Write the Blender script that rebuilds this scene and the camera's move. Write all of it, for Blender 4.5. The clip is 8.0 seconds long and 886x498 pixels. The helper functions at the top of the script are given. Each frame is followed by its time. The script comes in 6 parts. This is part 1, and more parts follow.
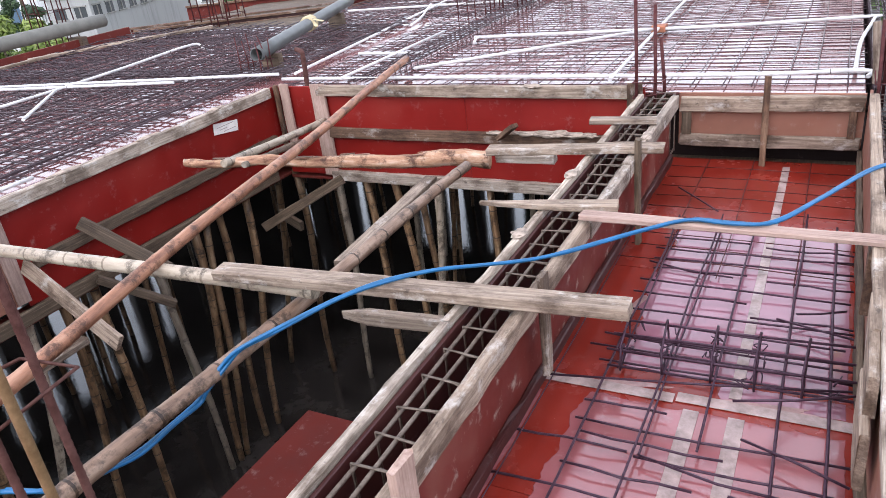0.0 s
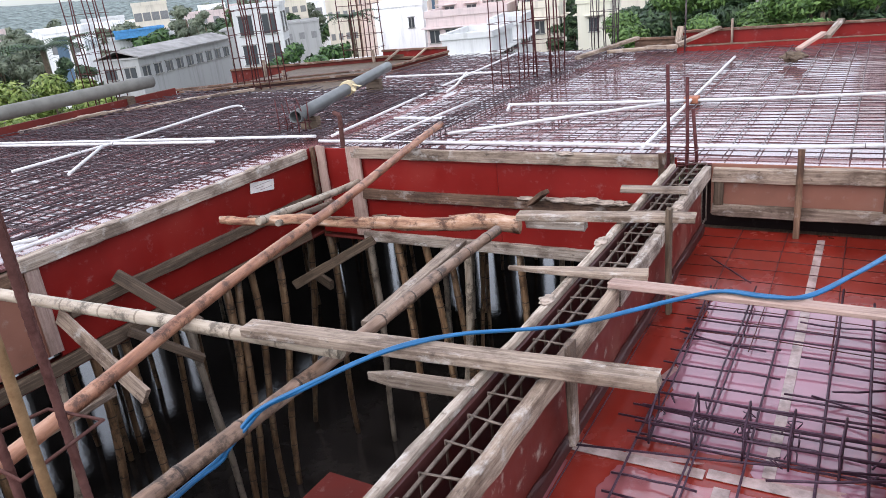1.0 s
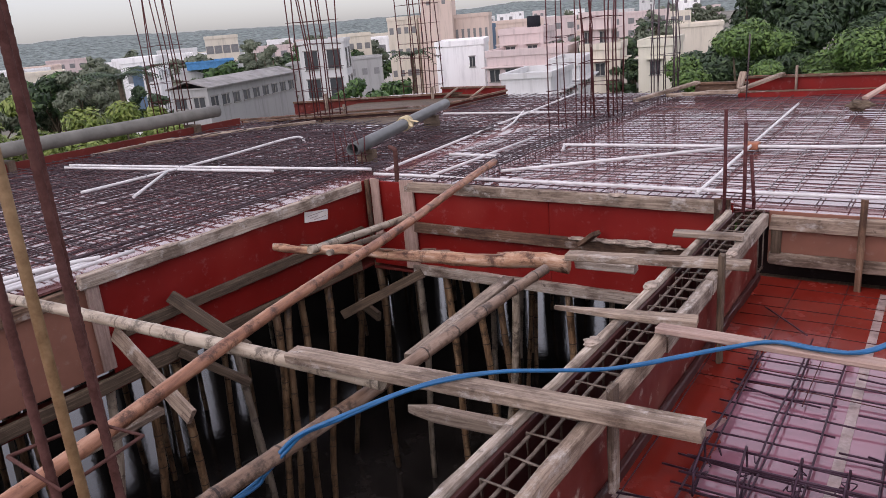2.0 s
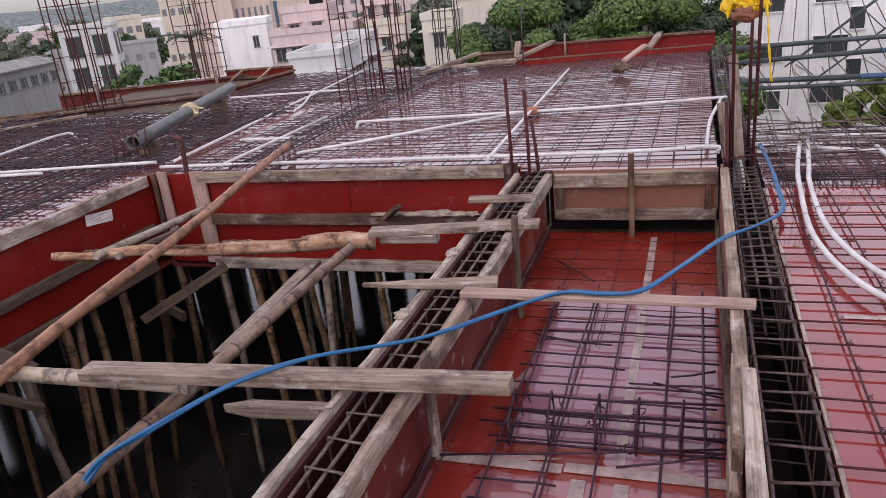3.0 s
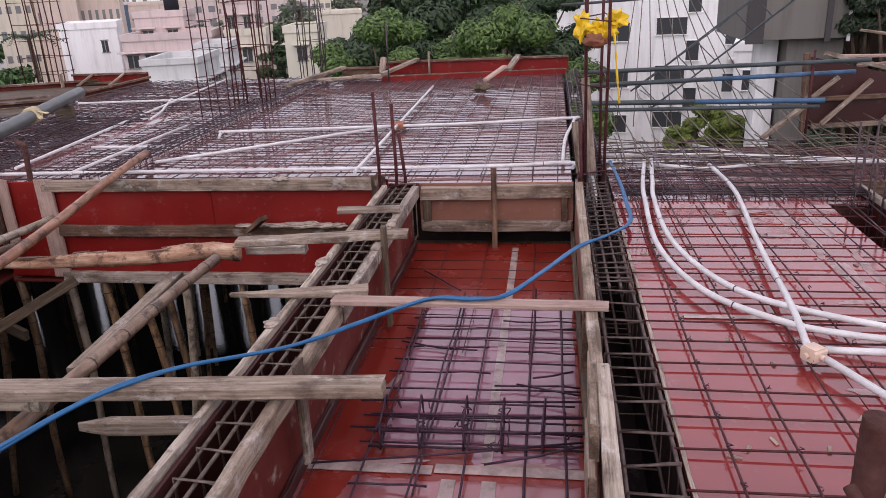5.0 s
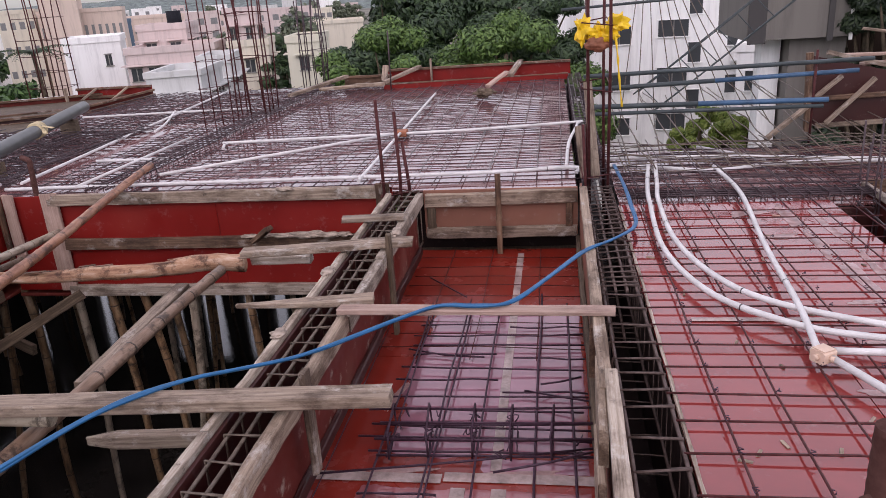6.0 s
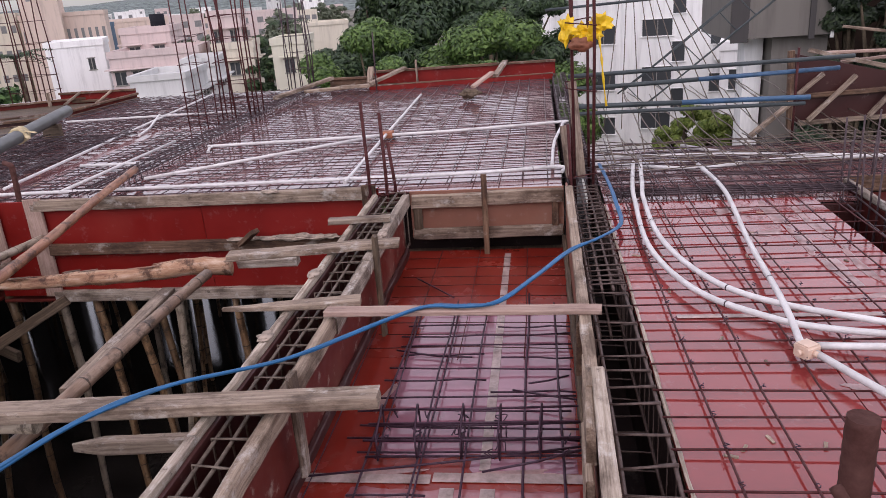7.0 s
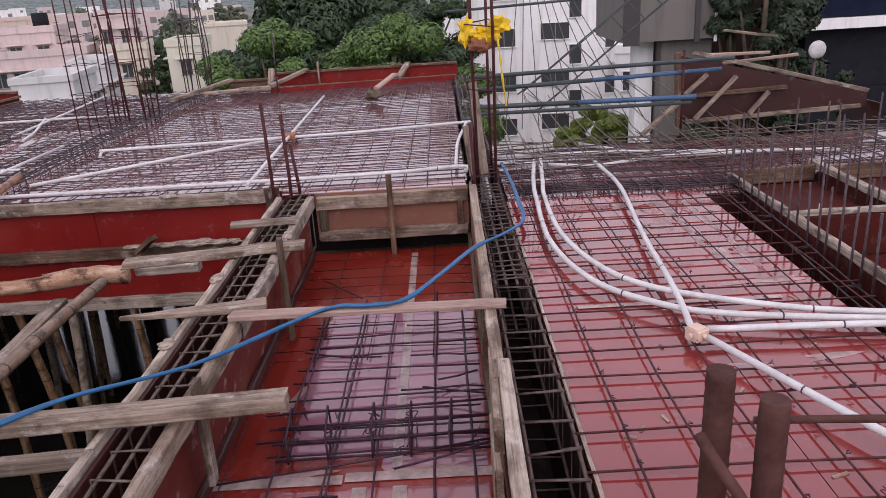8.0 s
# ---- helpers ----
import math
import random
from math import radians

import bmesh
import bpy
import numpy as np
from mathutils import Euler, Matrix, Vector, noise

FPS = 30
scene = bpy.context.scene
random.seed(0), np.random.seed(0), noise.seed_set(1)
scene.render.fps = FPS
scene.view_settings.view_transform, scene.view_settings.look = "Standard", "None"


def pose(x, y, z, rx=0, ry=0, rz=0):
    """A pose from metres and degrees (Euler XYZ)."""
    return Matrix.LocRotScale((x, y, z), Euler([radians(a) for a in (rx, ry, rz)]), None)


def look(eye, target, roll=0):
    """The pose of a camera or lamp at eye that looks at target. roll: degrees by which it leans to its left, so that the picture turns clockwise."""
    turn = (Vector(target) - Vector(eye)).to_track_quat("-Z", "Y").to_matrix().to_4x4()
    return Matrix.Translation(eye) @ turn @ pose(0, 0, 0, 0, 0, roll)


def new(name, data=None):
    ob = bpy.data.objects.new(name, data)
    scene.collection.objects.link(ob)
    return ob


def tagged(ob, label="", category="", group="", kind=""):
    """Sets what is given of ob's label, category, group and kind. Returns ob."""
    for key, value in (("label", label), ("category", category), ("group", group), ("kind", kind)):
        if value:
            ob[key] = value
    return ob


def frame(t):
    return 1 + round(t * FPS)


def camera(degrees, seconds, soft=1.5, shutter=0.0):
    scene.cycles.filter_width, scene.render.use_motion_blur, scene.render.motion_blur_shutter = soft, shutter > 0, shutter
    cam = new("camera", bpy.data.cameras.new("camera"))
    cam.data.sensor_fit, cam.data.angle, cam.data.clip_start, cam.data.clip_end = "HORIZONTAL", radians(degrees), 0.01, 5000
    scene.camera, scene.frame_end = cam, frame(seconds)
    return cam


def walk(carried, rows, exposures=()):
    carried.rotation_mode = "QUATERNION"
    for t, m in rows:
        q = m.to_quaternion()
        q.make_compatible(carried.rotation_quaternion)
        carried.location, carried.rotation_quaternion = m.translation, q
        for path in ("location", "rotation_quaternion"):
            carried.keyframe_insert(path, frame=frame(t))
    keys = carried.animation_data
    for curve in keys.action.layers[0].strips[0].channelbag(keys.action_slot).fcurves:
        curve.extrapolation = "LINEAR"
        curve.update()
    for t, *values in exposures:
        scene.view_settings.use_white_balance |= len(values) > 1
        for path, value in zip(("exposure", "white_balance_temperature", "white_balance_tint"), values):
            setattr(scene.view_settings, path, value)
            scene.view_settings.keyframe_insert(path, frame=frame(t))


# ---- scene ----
cam = camera(61.8, 8.0, 0.8)
PATH = [
    (0, (0.224, 0.158, 1.527), (-0.666, 1.731, 0.671), -7.2),
    (0.5, (0.244, 0.146, 1.538), (-0.555, 1.822, 0.794), -6.8),
    (1, (0.234, 0.156, 1.535), (-0.743, 1.758, 0.841), -6.2),
    (1.2, (0.229, 0.156, 1.534), (-0.858, 1.708, 0.893), -5.0),
    (2.3, (0.271, 0.171, 1.527), (-0.834, 1.731, 0.939), -4.9),
    (2.5, (0.273, 0.179, 1.523), (-0.663, 1.822, 0.87), -5.1),
    (2.8, (0.281, 0.176, 1.531), (-0.425, 1.917, 0.846), -5.2),
    (3, (0.287, 0.174, 1.537), (-0.356, 1.937, 0.845), -6.3),
    (3.5, (0.282, 0.114, 1.537), (-0.205, 1.945, 0.895), -6.5),
    (3.8, (0.28, 0.103, 1.517), (-0.239, 1.844, 0.68), -7.2),
    (4, (0.278, 0.095, 1.503), (-0.183, 1.841, 0.643), -7.1),
    (4.5, (0.293, 0.089, 1.522), (0.029, 1.937, 0.805), -3.3),
    (5, (0.276, 0.093, 1.527), (-0.013, 1.952, 0.848), -2.7),
    (6.5, (0.281, 0.103, 1.53), (-0.024, 1.967, 0.873), -4.3),
    (7, (0.287, 0.098, 1.529), (0.015, 1.966, 0.867), -4.3),
    (7.3, (0.297, 0.088, 1.521), (0.138, 1.962, 0.842), -4.2),
    (7.5, (0.304, 0.081, 1.515), (0.236, 1.954, 0.816), -3.3),
    (8, (0.303, 0.07, 1.519), (0.276, 1.954, 0.847), -3.5),
]
EXPOSURES = [(0, 0.46, 6850, 12), (0.5, 0.36, 6850, 12), (1, 0.22, 6850, 12), (1.2, 0.05, 6950, 13), (2.3, -0.48, 7350, 24), (3, -0.5, 7350, 24), (3.5, -0.55, 7350, 24), (3.8, -0.45, 7350, 24), (4, 0.2, 7150, 22), (4.5, 0.1, 6850, 12), (5, -0.53, 7350, 24),
             (6.3, -0.48, 7350, 24), (7, -0.48, 7350, 24), (8, -0.6, 7350, 25)]
walk(cam, [(t, look(eye, target, roll)) for t, eye, target, roll in PATH], EXPOSURES)

# ---- world, sun ----
world = bpy.data.worlds.new("world")
scene.world = world
world.use_nodes = True
wn, wl = world.node_tree.nodes, world.node_tree.links
sky = wn.new("ShaderNodeTexSky")
sky.sky_type, sky.sun_disc = "NISHITA", False
sky.sun_elevation, sky.sun_rotation = radians(55), radians(180)
sky.air_density, sky.dust_density, sky.ozone_density = 1.0, 0.5, 2.0
hsv = wn.new("ShaderNodeHueSaturation")
hsv.inputs["Saturation"].default_value = 0.45
wl.new(sky.outputs[0], hsv.inputs["Color"])
# an overcast sky: grey-blue and dimmer at the horizon, bright overhead
way, split, fall, tone, cloud = wn.new("ShaderNodeTexCoord"), wn.new("ShaderNodeSeparateXYZ"), wn.new("ShaderNodeMapRange"), wn.new("ShaderNodeMix"), wn.new("ShaderNodeVectorMath")
fall.inputs["From Min"].default_value, fall.inputs["From Max"].default_value = 0.0, 0.35
tone.data_type, cloud.operation = "RGBA", "MULTIPLY"
tone.inputs[6].default_value, tone.inputs[7].default_value = (0.24, 0.275, 0.33, 1), (1.2, 1.2, 1.2, 1)
wl.new(way.outputs["Generated"], split.inputs[0])
wl.new(split.outputs["Z"], fall.inputs["Value"])
wl.new(fall.outputs["Result"], tone.inputs[0])
wl.new(hsv.outputs[0], cloud.inputs[0])
wl.new(tone.outputs[2], cloud.inputs[1])
wl.new(cloud.outputs[0], wn["Background"].inputs["Color"])
wn["Background"].inputs["Strength"].default_value = 0.42
sun = new("sun", bpy.data.lights.new("sun", "SUN"))
sun.data.energy, sun.data.angle, sun.data.color = 0.5, radians(90), (1.0, 0.96, 0.92)
sun.matrix_world = look((0, -16, 24), (0, 0, 0))


# ---- materials ----
def material(name, rough=0.6, metal=0.0, ior=1.45):
    m = bpy.data.materials.new(name)
    m.use_nodes = True
    nodes, links = m.node_tree.nodes, m.node_tree.links
    b = nodes["Principled BSDF"]
    b.inputs["Roughness"].default_value = rough
    b.inputs["Metallic"].default_value = metal
    b.inputs["IOR"].default_value = ior
    return m, nodes, links, b


def coords(nodes, links, scale=(1, 1, 1), kind="Object"):
    tc, mp = nodes.new("ShaderNodeTexCoord"), nodes.new("ShaderNodeMapping")
    mp.inputs["Scale"].default_value = scale
    links.new(tc.outputs[kind], mp.inputs["Vector"])
    return mp.outputs[0]


def noise_tex(nodes, links, vec, scale, detail=5.0, rough=0.6):
    n = nodes.new("ShaderNodeTexNoise")
    n.inputs["Scale"].default_value, n.inputs["Detail"].default_value, n.inputs["Roughness"].default_value = scale, detail, rough
    links.new(vec, n.inputs["Vector"])
    return n.outputs["Fac"]


def ramp(nodes, links, fac, stops):
    r = nodes.new("ShaderNodeValToRGB")
    e = r.color_ramp.elements
    while len(e) < len(stops):
        e.new(0.5)
    for el, (p, c) in zip(e, stops):
        el.position, el.color = p, (*c, 1) if len(c) == 3 else c
    links.new(fac, r.inputs["Fac"])
    return r.outputs["Color"]


def mixed(nodes, links, fac, a, b, mode="MIX"):
    m = nodes.new("ShaderNodeMix")
    m.data_type, m.blend_type = "RGBA", mode
    for sock, v in ((m.inputs[0], fac), (m.inputs[6], a), (m.inputs[7], b)):
        if isinstance(v, (int, float)):
            sock.default_value = v
        elif isinstance(v, tuple):
            sock.default_value = (*v, 1)
        else:
            links.new(v, sock)
    return m.outputs[2]


def relief(nodes, links, b, height, strength=0.3, distance=0.01):
    bump = nodes.new("ShaderNodeBump")
    bump.inputs["Strength"].default_value, bump.inputs["Distance"].default_value = strength, distance
    links.new(height, bump.inputs["Height"])
    links.new(bump.outputs[0], b.inputs["Normal"])


def random_shift(nodes, links, vec):
    """Shifts a texture by the object's own random number, so that no two pieces look alike."""
    oi, add, mul = nodes.new("ShaderNodeObjectInfo"), nodes.new("ShaderNodeVectorMath"), nodes.new("ShaderNodeVectorMath")
    mul.operation = "SCALE"
    mul.inputs[0].default_value = (37.0, 11.0, 23.0)
    links.new(oi.outputs["Random"], mul.inputs["Scale"])
    links.new(vec, add.inputs[0])
    links.new(mul.outputs[0], add.inputs[1])
    return add.outputs[0], oi.outputs["Random"]


def wood(name, dark, mid, light, rough=0.75, grain=14.0, stain=0.5, crust=0.0):
    """Weathered sawn timber, with the grain along the piece's own x."""
    m, n, l, b = material(name, rough)
    vec, rnd = random_shift(n, l, coords(n, l, (0.7, grain * 1.5, grain * 1.5)))
    g = noise_tex(n, l, vec, 3.0, 9, 0.72)
    base = ramp(n, l, g, [(0.30, dark), (0.52, mid), (0.72, light)])
    vec2, _ = random_shift(n, l, coords(n, l, (1, 2, 2)))
    s = noise_tex(n, l, vec2, 3.2, 6, 0.7)
    stains = ramp(n, l, s, [(0.38, (0.26, 0.21, 0.18)), (0.54, (0.95, 0.94, 0.93)), (0.75, (1.04, 1.02, 0.98))])
    base = mixed(n, l, stain, base, mixed(n, l, 1.0, base, stains, "MULTIPLY"))
    tone = ramp(n, l, rnd, [(0.0, (0.78, 0.76, 0.74)), (1.0, (1.12, 1.08, 1.02))])
    base = mixed(n, l, 1.0, base, tone, "MULTIPLY")
    if crust:
        vec3, _ = random_shift(n, l, coords(n, l, (1, 1.6, 1.6)))
        k = noise_tex(n, l, vec3, 4.5, 8, 0.72)
        base = mixed(n, l, ramp(n, l, k, [(0.56, (0, 0, 0)), (0.66, (crust,) * 3)]), base, (0.56, 0.51, 0.47))
        d = noise_tex(n, l, vec3, 11.0, 5, 0.7)
        base = mixed(n, l, ramp(n, l, d, [(0.62, (0, 0, 0)), (0.70, (0.75,) * 3)]), base, (0.06, 0.04, 0.03))
    l.new(base, b.inputs["Base Color"])
    relief(n, l, b, g, 0.7, 0.005)
    return m


def ply(name, colour, worn, rough_lo, rough_hi, ior=1.5, smear=(0.42, 0.36, 0.34), amount=0.25):
    """Film-faced plywood, wet and oily in places, with cement smears."""
    m, n, l, b = material(name, rough_lo, 0.0, ior)
    vec = coords(n, l)
    a = noise_tex(n, l, vec, 1.3, 6, 0.6)
    c = noise_tex(n, l, vec, 9.0, 6, 0.7)
    base = ramp(n, l, a, [(0.32, tuple(v * 0.72 for v in colour)), (0.55, colour), (0.75, worn)])
    spots = ramp(n, l, c, [(0.58, (0, 0, 0)), (0.72, (amount, amount, amount))])
    base = mixed(n, l, spots, base, smear)
    l.new(base, b.inputs["Base Color"])
    r = ramp(n, l, noise_tex(n, l, vec, 2.6, 5, 0.6), [(0.38, (rough_lo,) * 3), (0.66, (rough_hi,) * 3)])
    l.new(r, b.inputs["Roughness"])
    relief(n, l, b, noise_tex(n, l, vec, 5.0, 4, 0.55), 0.06, 0.01)
    return m


def metal_bar(name, dark, light, rough=0.42):
    m, n, l, b = material(name, rough, 0.12)
    b.inputs["Specular IOR Level"].default_value = 0.3
    vec, rnd = random_shift(n, l, coords(n, l, (6, 6, 6)))
    f = noise_tex(n, l, vec, 4.0, 6, 0.7)
    l.new(ramp(n, l, f, [(0.35, dark), (0.68, light)]), b.inputs["Base Color"])
    relief(n, l, b, noise_tex(n, l, vec, 30.0, 2, 0.5), 0.4, 0.002)
    return m


def cane(name, dark, mid, light, rough=0.5):
    m, n, l, b = material(name, rough)
    vec, rnd = random_shift(n, l, coords(n, l, (1.5, 9, 9)))
    f = noise_tex(n, l, vec, 2.2, 7, 0.65)
    base = ramp(n, l, f, [(0.33, dark), (0.52, mid), (0.72, light)])
    vec2, _ = random_shift(n, l, coords(n, l))
    s = noise_tex(n, l, vec2, 7.0, 6, 0.75)
    base = mixed(n, l, ramp(n, l, s, [(0.51, (0, 0, 0)), (0.62, (0.85, 0.85, 0.85))]), base, tuple(v * 0.35 for v in dark))
    tone = ramp(n, l, rnd, [(0.0, (0.42, 0.40, 0.38)), (1.0, (1.12, 1.08, 1.03))])
    l.new(mixed(n, l, 1.0, base, tone, "MULTIPLY"), b.inputs["Base Color"])
    relief(n, l, b, f, 0.4, 0.004)
    return m


def plain(name, colour, rough=0.6, vary=0.12, scale=3.0, ior=1.45, bump=0.15):
    """A painted, moulded or cast surface with soft dirt."""
    m, n, l, b = material(name, rough, 0.0, ior)
    vec = coords(n, l)
    f = noise_tex(n, l, vec, scale, 7, 0.65)
    lo, hi = tuple(v * (1 - 2 * vary) for v in colour), tuple(min(0.95, v * (1 + vary)) for v in colour)
    l.new(ramp(n, l, f, [(0.34, lo), (0.62, hi)]), b.inputs["Base Color"])
    relief(n, l, b, noise_tex(n, l, vec, scale * 9, 5, 0.6), bump, 0.004)
    return m


ply_wet = ply("red_ply_wet", (0.25, 0.024, 0.015), (0.29, 0.036, 0.024), 0.10, 0.34, 1.6, amount=0.10)
ply_flood = ply("red_ply_flooded", (0.22, 0.085, 0.085), (0.32, 0.18, 0.18), 0.05, 0.14, 3.4, smear=(0.42, 0.33, 0.34), amount=0.4)
ply_deck = ply("red_ply_deck", (0.28, 0.040, 0.038), (0.34, 0.07, 0.066), 0.02, 0.12, 2.0, amount=0.2)
ply_side = ply("red_ply_side", (0.205, 0.009, 0.0065), (0.24, 0.018, 0.012), 0.4, 0.65, 1.34, amount=0.18)
ply_brown = ply("brown_ply", (0.26, 0.11, 0.075), (0.30, 0.15, 0.11), 0.45, 0.7, 1.45, amount=0.3)
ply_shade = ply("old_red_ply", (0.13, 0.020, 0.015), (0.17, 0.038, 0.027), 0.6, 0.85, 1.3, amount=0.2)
timber = wood("weathered_timber", (0.13, 0.09, 0.068), (0.33, 0.255, 0.205), (0.51, 0.425, 0.355), stain=0.85, crust=0.6)
timber_pale = wood("lime_crusted_timber", (0.17, 0.13, 0.10), (0.43, 0.36, 0.31), (0.62, 0.56, 0.51), stain=0.8, crust=0.9)
timber_brown = wood("brown_timber", (0.08, 0.042, 0.028), (0.17, 0.098, 0.065), (0.30, 0.20, 0.14), stain=0.8, crust=0.35)
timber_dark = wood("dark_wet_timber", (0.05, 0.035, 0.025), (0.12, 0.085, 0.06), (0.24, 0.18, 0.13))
timber_pink = wood("pinkish_timber", (0.30, 0.19, 0.16), (0.44, 0.31, 0.27), (0.54, 0.41, 0.37), stain=0.4)
cane_tan = cane("tan_bamboo", (0.07, 0.036, 0.018), (0.27, 0.16, 0.088), (0.46, 0.33, 0.21))
cane_joint = cane("dark_joint", (0.03, 0.018, 0.012), (0.07, 0.04, 0.027), (0.14, 0.09, 0.06))
cane_red = cane("reddish_pole_bark", (0.14, 0.055, 0.034), (0.32, 0.15, 0.093), (0.44, 0.26, 0.185))
cane_brown = cane("brown_mottled_bamboo", (0.11, 0.062, 0.042), (0.29, 0.185, 0.135), (0.46, 0.34, 0.27))
pale_joint = cane("pale_joint", (0.10, 0.075, 0.055), (0.20, 0.16, 0.125), (0.30, 0.25, 0.20))
cane_pale = cane("pale_bamboo", (0.22, 0.17, 0.13), (0.38, 0.32, 0.26), (0.50, 0.44, 0.37))
cane_bark = cane("peeling_bark", (0.15, 0.055, 0.034), (0.44, 0.25, 0.16), (0.70, 0.56, 0.47), 0.7)
steel = metal_bar("wet_rusty_steel", (0.032, 0.020, 0.025), (0.095, 0.064, 0.070), 0.32)
steel_yellow = metal_bar("ochre_rusty_steel", (0.14, 0.085, 0.04), (0.26, 0.17, 0.09), 0.55)
steel_red = metal_bar("red_rusty_steel", (0.055, 0.016, 0.017), (0.11, 0.038, 0.038))
steel_red.node_tree.nodes["Principled BSDF"].inputs["Specular IOR Level"].default_value = 0.12
steel_black = metal_bar("wet_black_steel", (0.042, 0.021, 0.034), (0.095, 0.054, 0.078), 0.35)
steel_black.node_tree.nodes["Principled BSDF"].inputs["Specular IOR Level"].default_value = 0.15
steel_grey = metal_bar("grey_brown_steel", (0.085, 0.062, 0.05), (0.21, 0.165, 0.135), 0.5)
steel_rung = metal_bar("brown_damp_steel", (0.06, 0.038, 0.034), (0.15, 0.105, 0.095), 0.5)
steel_thick = metal_bar("brown_oxide_steel", (0.065, 0.028, 0.024), (0.13, 0.064, 0.056), 0.75)
steel_thick.node_tree.nodes["Principled BSDF"].inputs["Specular IOR Level"].default_value = 0.08
pvc_white = plain("white_pvc", (0.62, 0.60, 0.60), 0.35, 0.10, 6, bump=0.05)
cloth_mat = plain("cream_cloth", (0.55, 0.45, 0.28), 0.9, 0.15, 14, bump=0.5)
pvc_tan = plain("dusty_grey_pvc", (0.165, 0.158, 0.138), 0.6, 0.15, 3, bump=0.05)
pvc_grey = plain("grey_pvc", (0.09, 0.093, 0.092), 0.4, 0.12, 4, bump=0.05)
hose_blue = plain("blue_hose", (0.010, 0.115, 0.27), 0.35, 0.12, 9, bump=0.05)
rail_blue = plain("blue_steel_pipe", (0.05, 0.12, 0.22), 0.4, 0.2, 5)
rail_dark = plain("dark_steel_pipe", (0.05, 0.065, 0.07), 0.45, 0.2, 5)
tape_mat = plain("pale_tape", (0.42, 0.31, 0.29), 0.25, 0.22, 9, 1.5)
ink_mat = plain("faded_ink", (0.40, 0.32, 0.30), 0.8)
paper_mat = plain("white_notice", (0.72, 0.66, 0.62), 0.7, 0.1, 7)
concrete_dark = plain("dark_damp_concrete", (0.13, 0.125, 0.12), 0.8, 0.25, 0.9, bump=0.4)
concrete = plain("grey_concrete", (0.27, 0.26, 0.25), 0.85, 0.2, 0.9, bump=0.4)
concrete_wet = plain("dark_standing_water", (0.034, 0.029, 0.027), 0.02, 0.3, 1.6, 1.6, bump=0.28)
# maroon of the wall form; inside the moulds it carries their shade as colour
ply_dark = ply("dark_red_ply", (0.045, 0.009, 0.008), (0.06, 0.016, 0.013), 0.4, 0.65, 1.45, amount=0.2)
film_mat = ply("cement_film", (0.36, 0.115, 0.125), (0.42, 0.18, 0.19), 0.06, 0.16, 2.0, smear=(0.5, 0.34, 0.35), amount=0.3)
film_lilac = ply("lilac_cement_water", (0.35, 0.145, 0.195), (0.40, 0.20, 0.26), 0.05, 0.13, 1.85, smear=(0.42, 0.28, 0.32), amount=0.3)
cement = plain("cement_smear", (0.40, 0.24, 0.23), 0.22, 0.2, 9, 1.6)
box_mat = plain("cream_box", (0.66, 0.48, 0.38), 0.45, 0.06, 5)
bag_mat = plain("yellow_plastic", (0.80, 0.52, 0.02), 0.4, 0.12, 8, bump=0.3)
ply_stained = ply("stained_red_ply", (0.15, 0.022, 0.016), (0.25, 0.10, 0.075), 0.4, 0.7, 1.4, smear=(0.40, 0.32, 0.27), amount=0.95)
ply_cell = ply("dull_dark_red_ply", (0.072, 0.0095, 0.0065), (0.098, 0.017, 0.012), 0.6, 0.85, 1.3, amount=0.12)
# shade of the beam trench and the gap, put into a near-black ply
recess_shade_ply = ply("recess_shade_black_ply", (0.014, 0.006, 0.006), (0.022, 0.009, 0.008), 0.6, 0.8, 1.3, amount=0.1)
crust_mat = plain("dried_cement", (0.36, 0.285, 0.235), 0.9, 0.25, 12, bump=0.6)
basket_mat = plain("brown_sack", (0.30, 0.11, 0.06), 0.7, 0.2, 9)


# ---- builders ----
def part(name, mesh, mat, parent=None, label="", m=None):
    """Links a mesh as one object, under a thing where one is given."""
    ob = new(name, mesh)
    if mat and not mesh.materials:
        mesh.materials.append(mat)
        if mat.name.endswith(("bamboo", "pole")):
            mesh.materials.append(pale_joint if mat.name == "pale_bamboo" else cane_joint)
    if parent:
        ob.parent = parent
    if m is not None:
        ob.matrix_basis = m
    if label:
        tagged(ob, label)
    return ob


def thing(name, label, category, group="", kind="", at=(0, 0, 0)):
    ob = new(name)
    ob.location = at
    return tagged(ob, label, category, group, kind)


def mesh_from(verts, faces, smooth=False):
    me = bpy.data.meshes.new("mesh")
    me.from_pydata([tuple(v) for v in verts], [], faces)
    if smooth:
        me.polygons.foreach_set("use_smooth", [True] * len(faces))
    me.update()
    return me


def rings_to_mesh(rings, smooth=False, extra=None):
    """A skin over closed rings of points, capped at both ends."""
    k = len(rings[0])
    verts = [p for r in rings for p in r]
    faces = []
    for i in range(len(rings) - 1):
        for j in range(k):
            a, b = i * k + j, i * k + (j + 1) % k
            faces.append((a, b, b + k, a + k))
    faces.append(tuple(range(k))[::-1])
    faces.append(tuple(range((len(rings) - 1) * k, len(rings) * k)))
    me = mesh_from(verts, faces)
    if smooth:
        me.polygons.foreach_set("use_smooth", [len(p.vertices) == 4 for p in me.polygons])
    return me


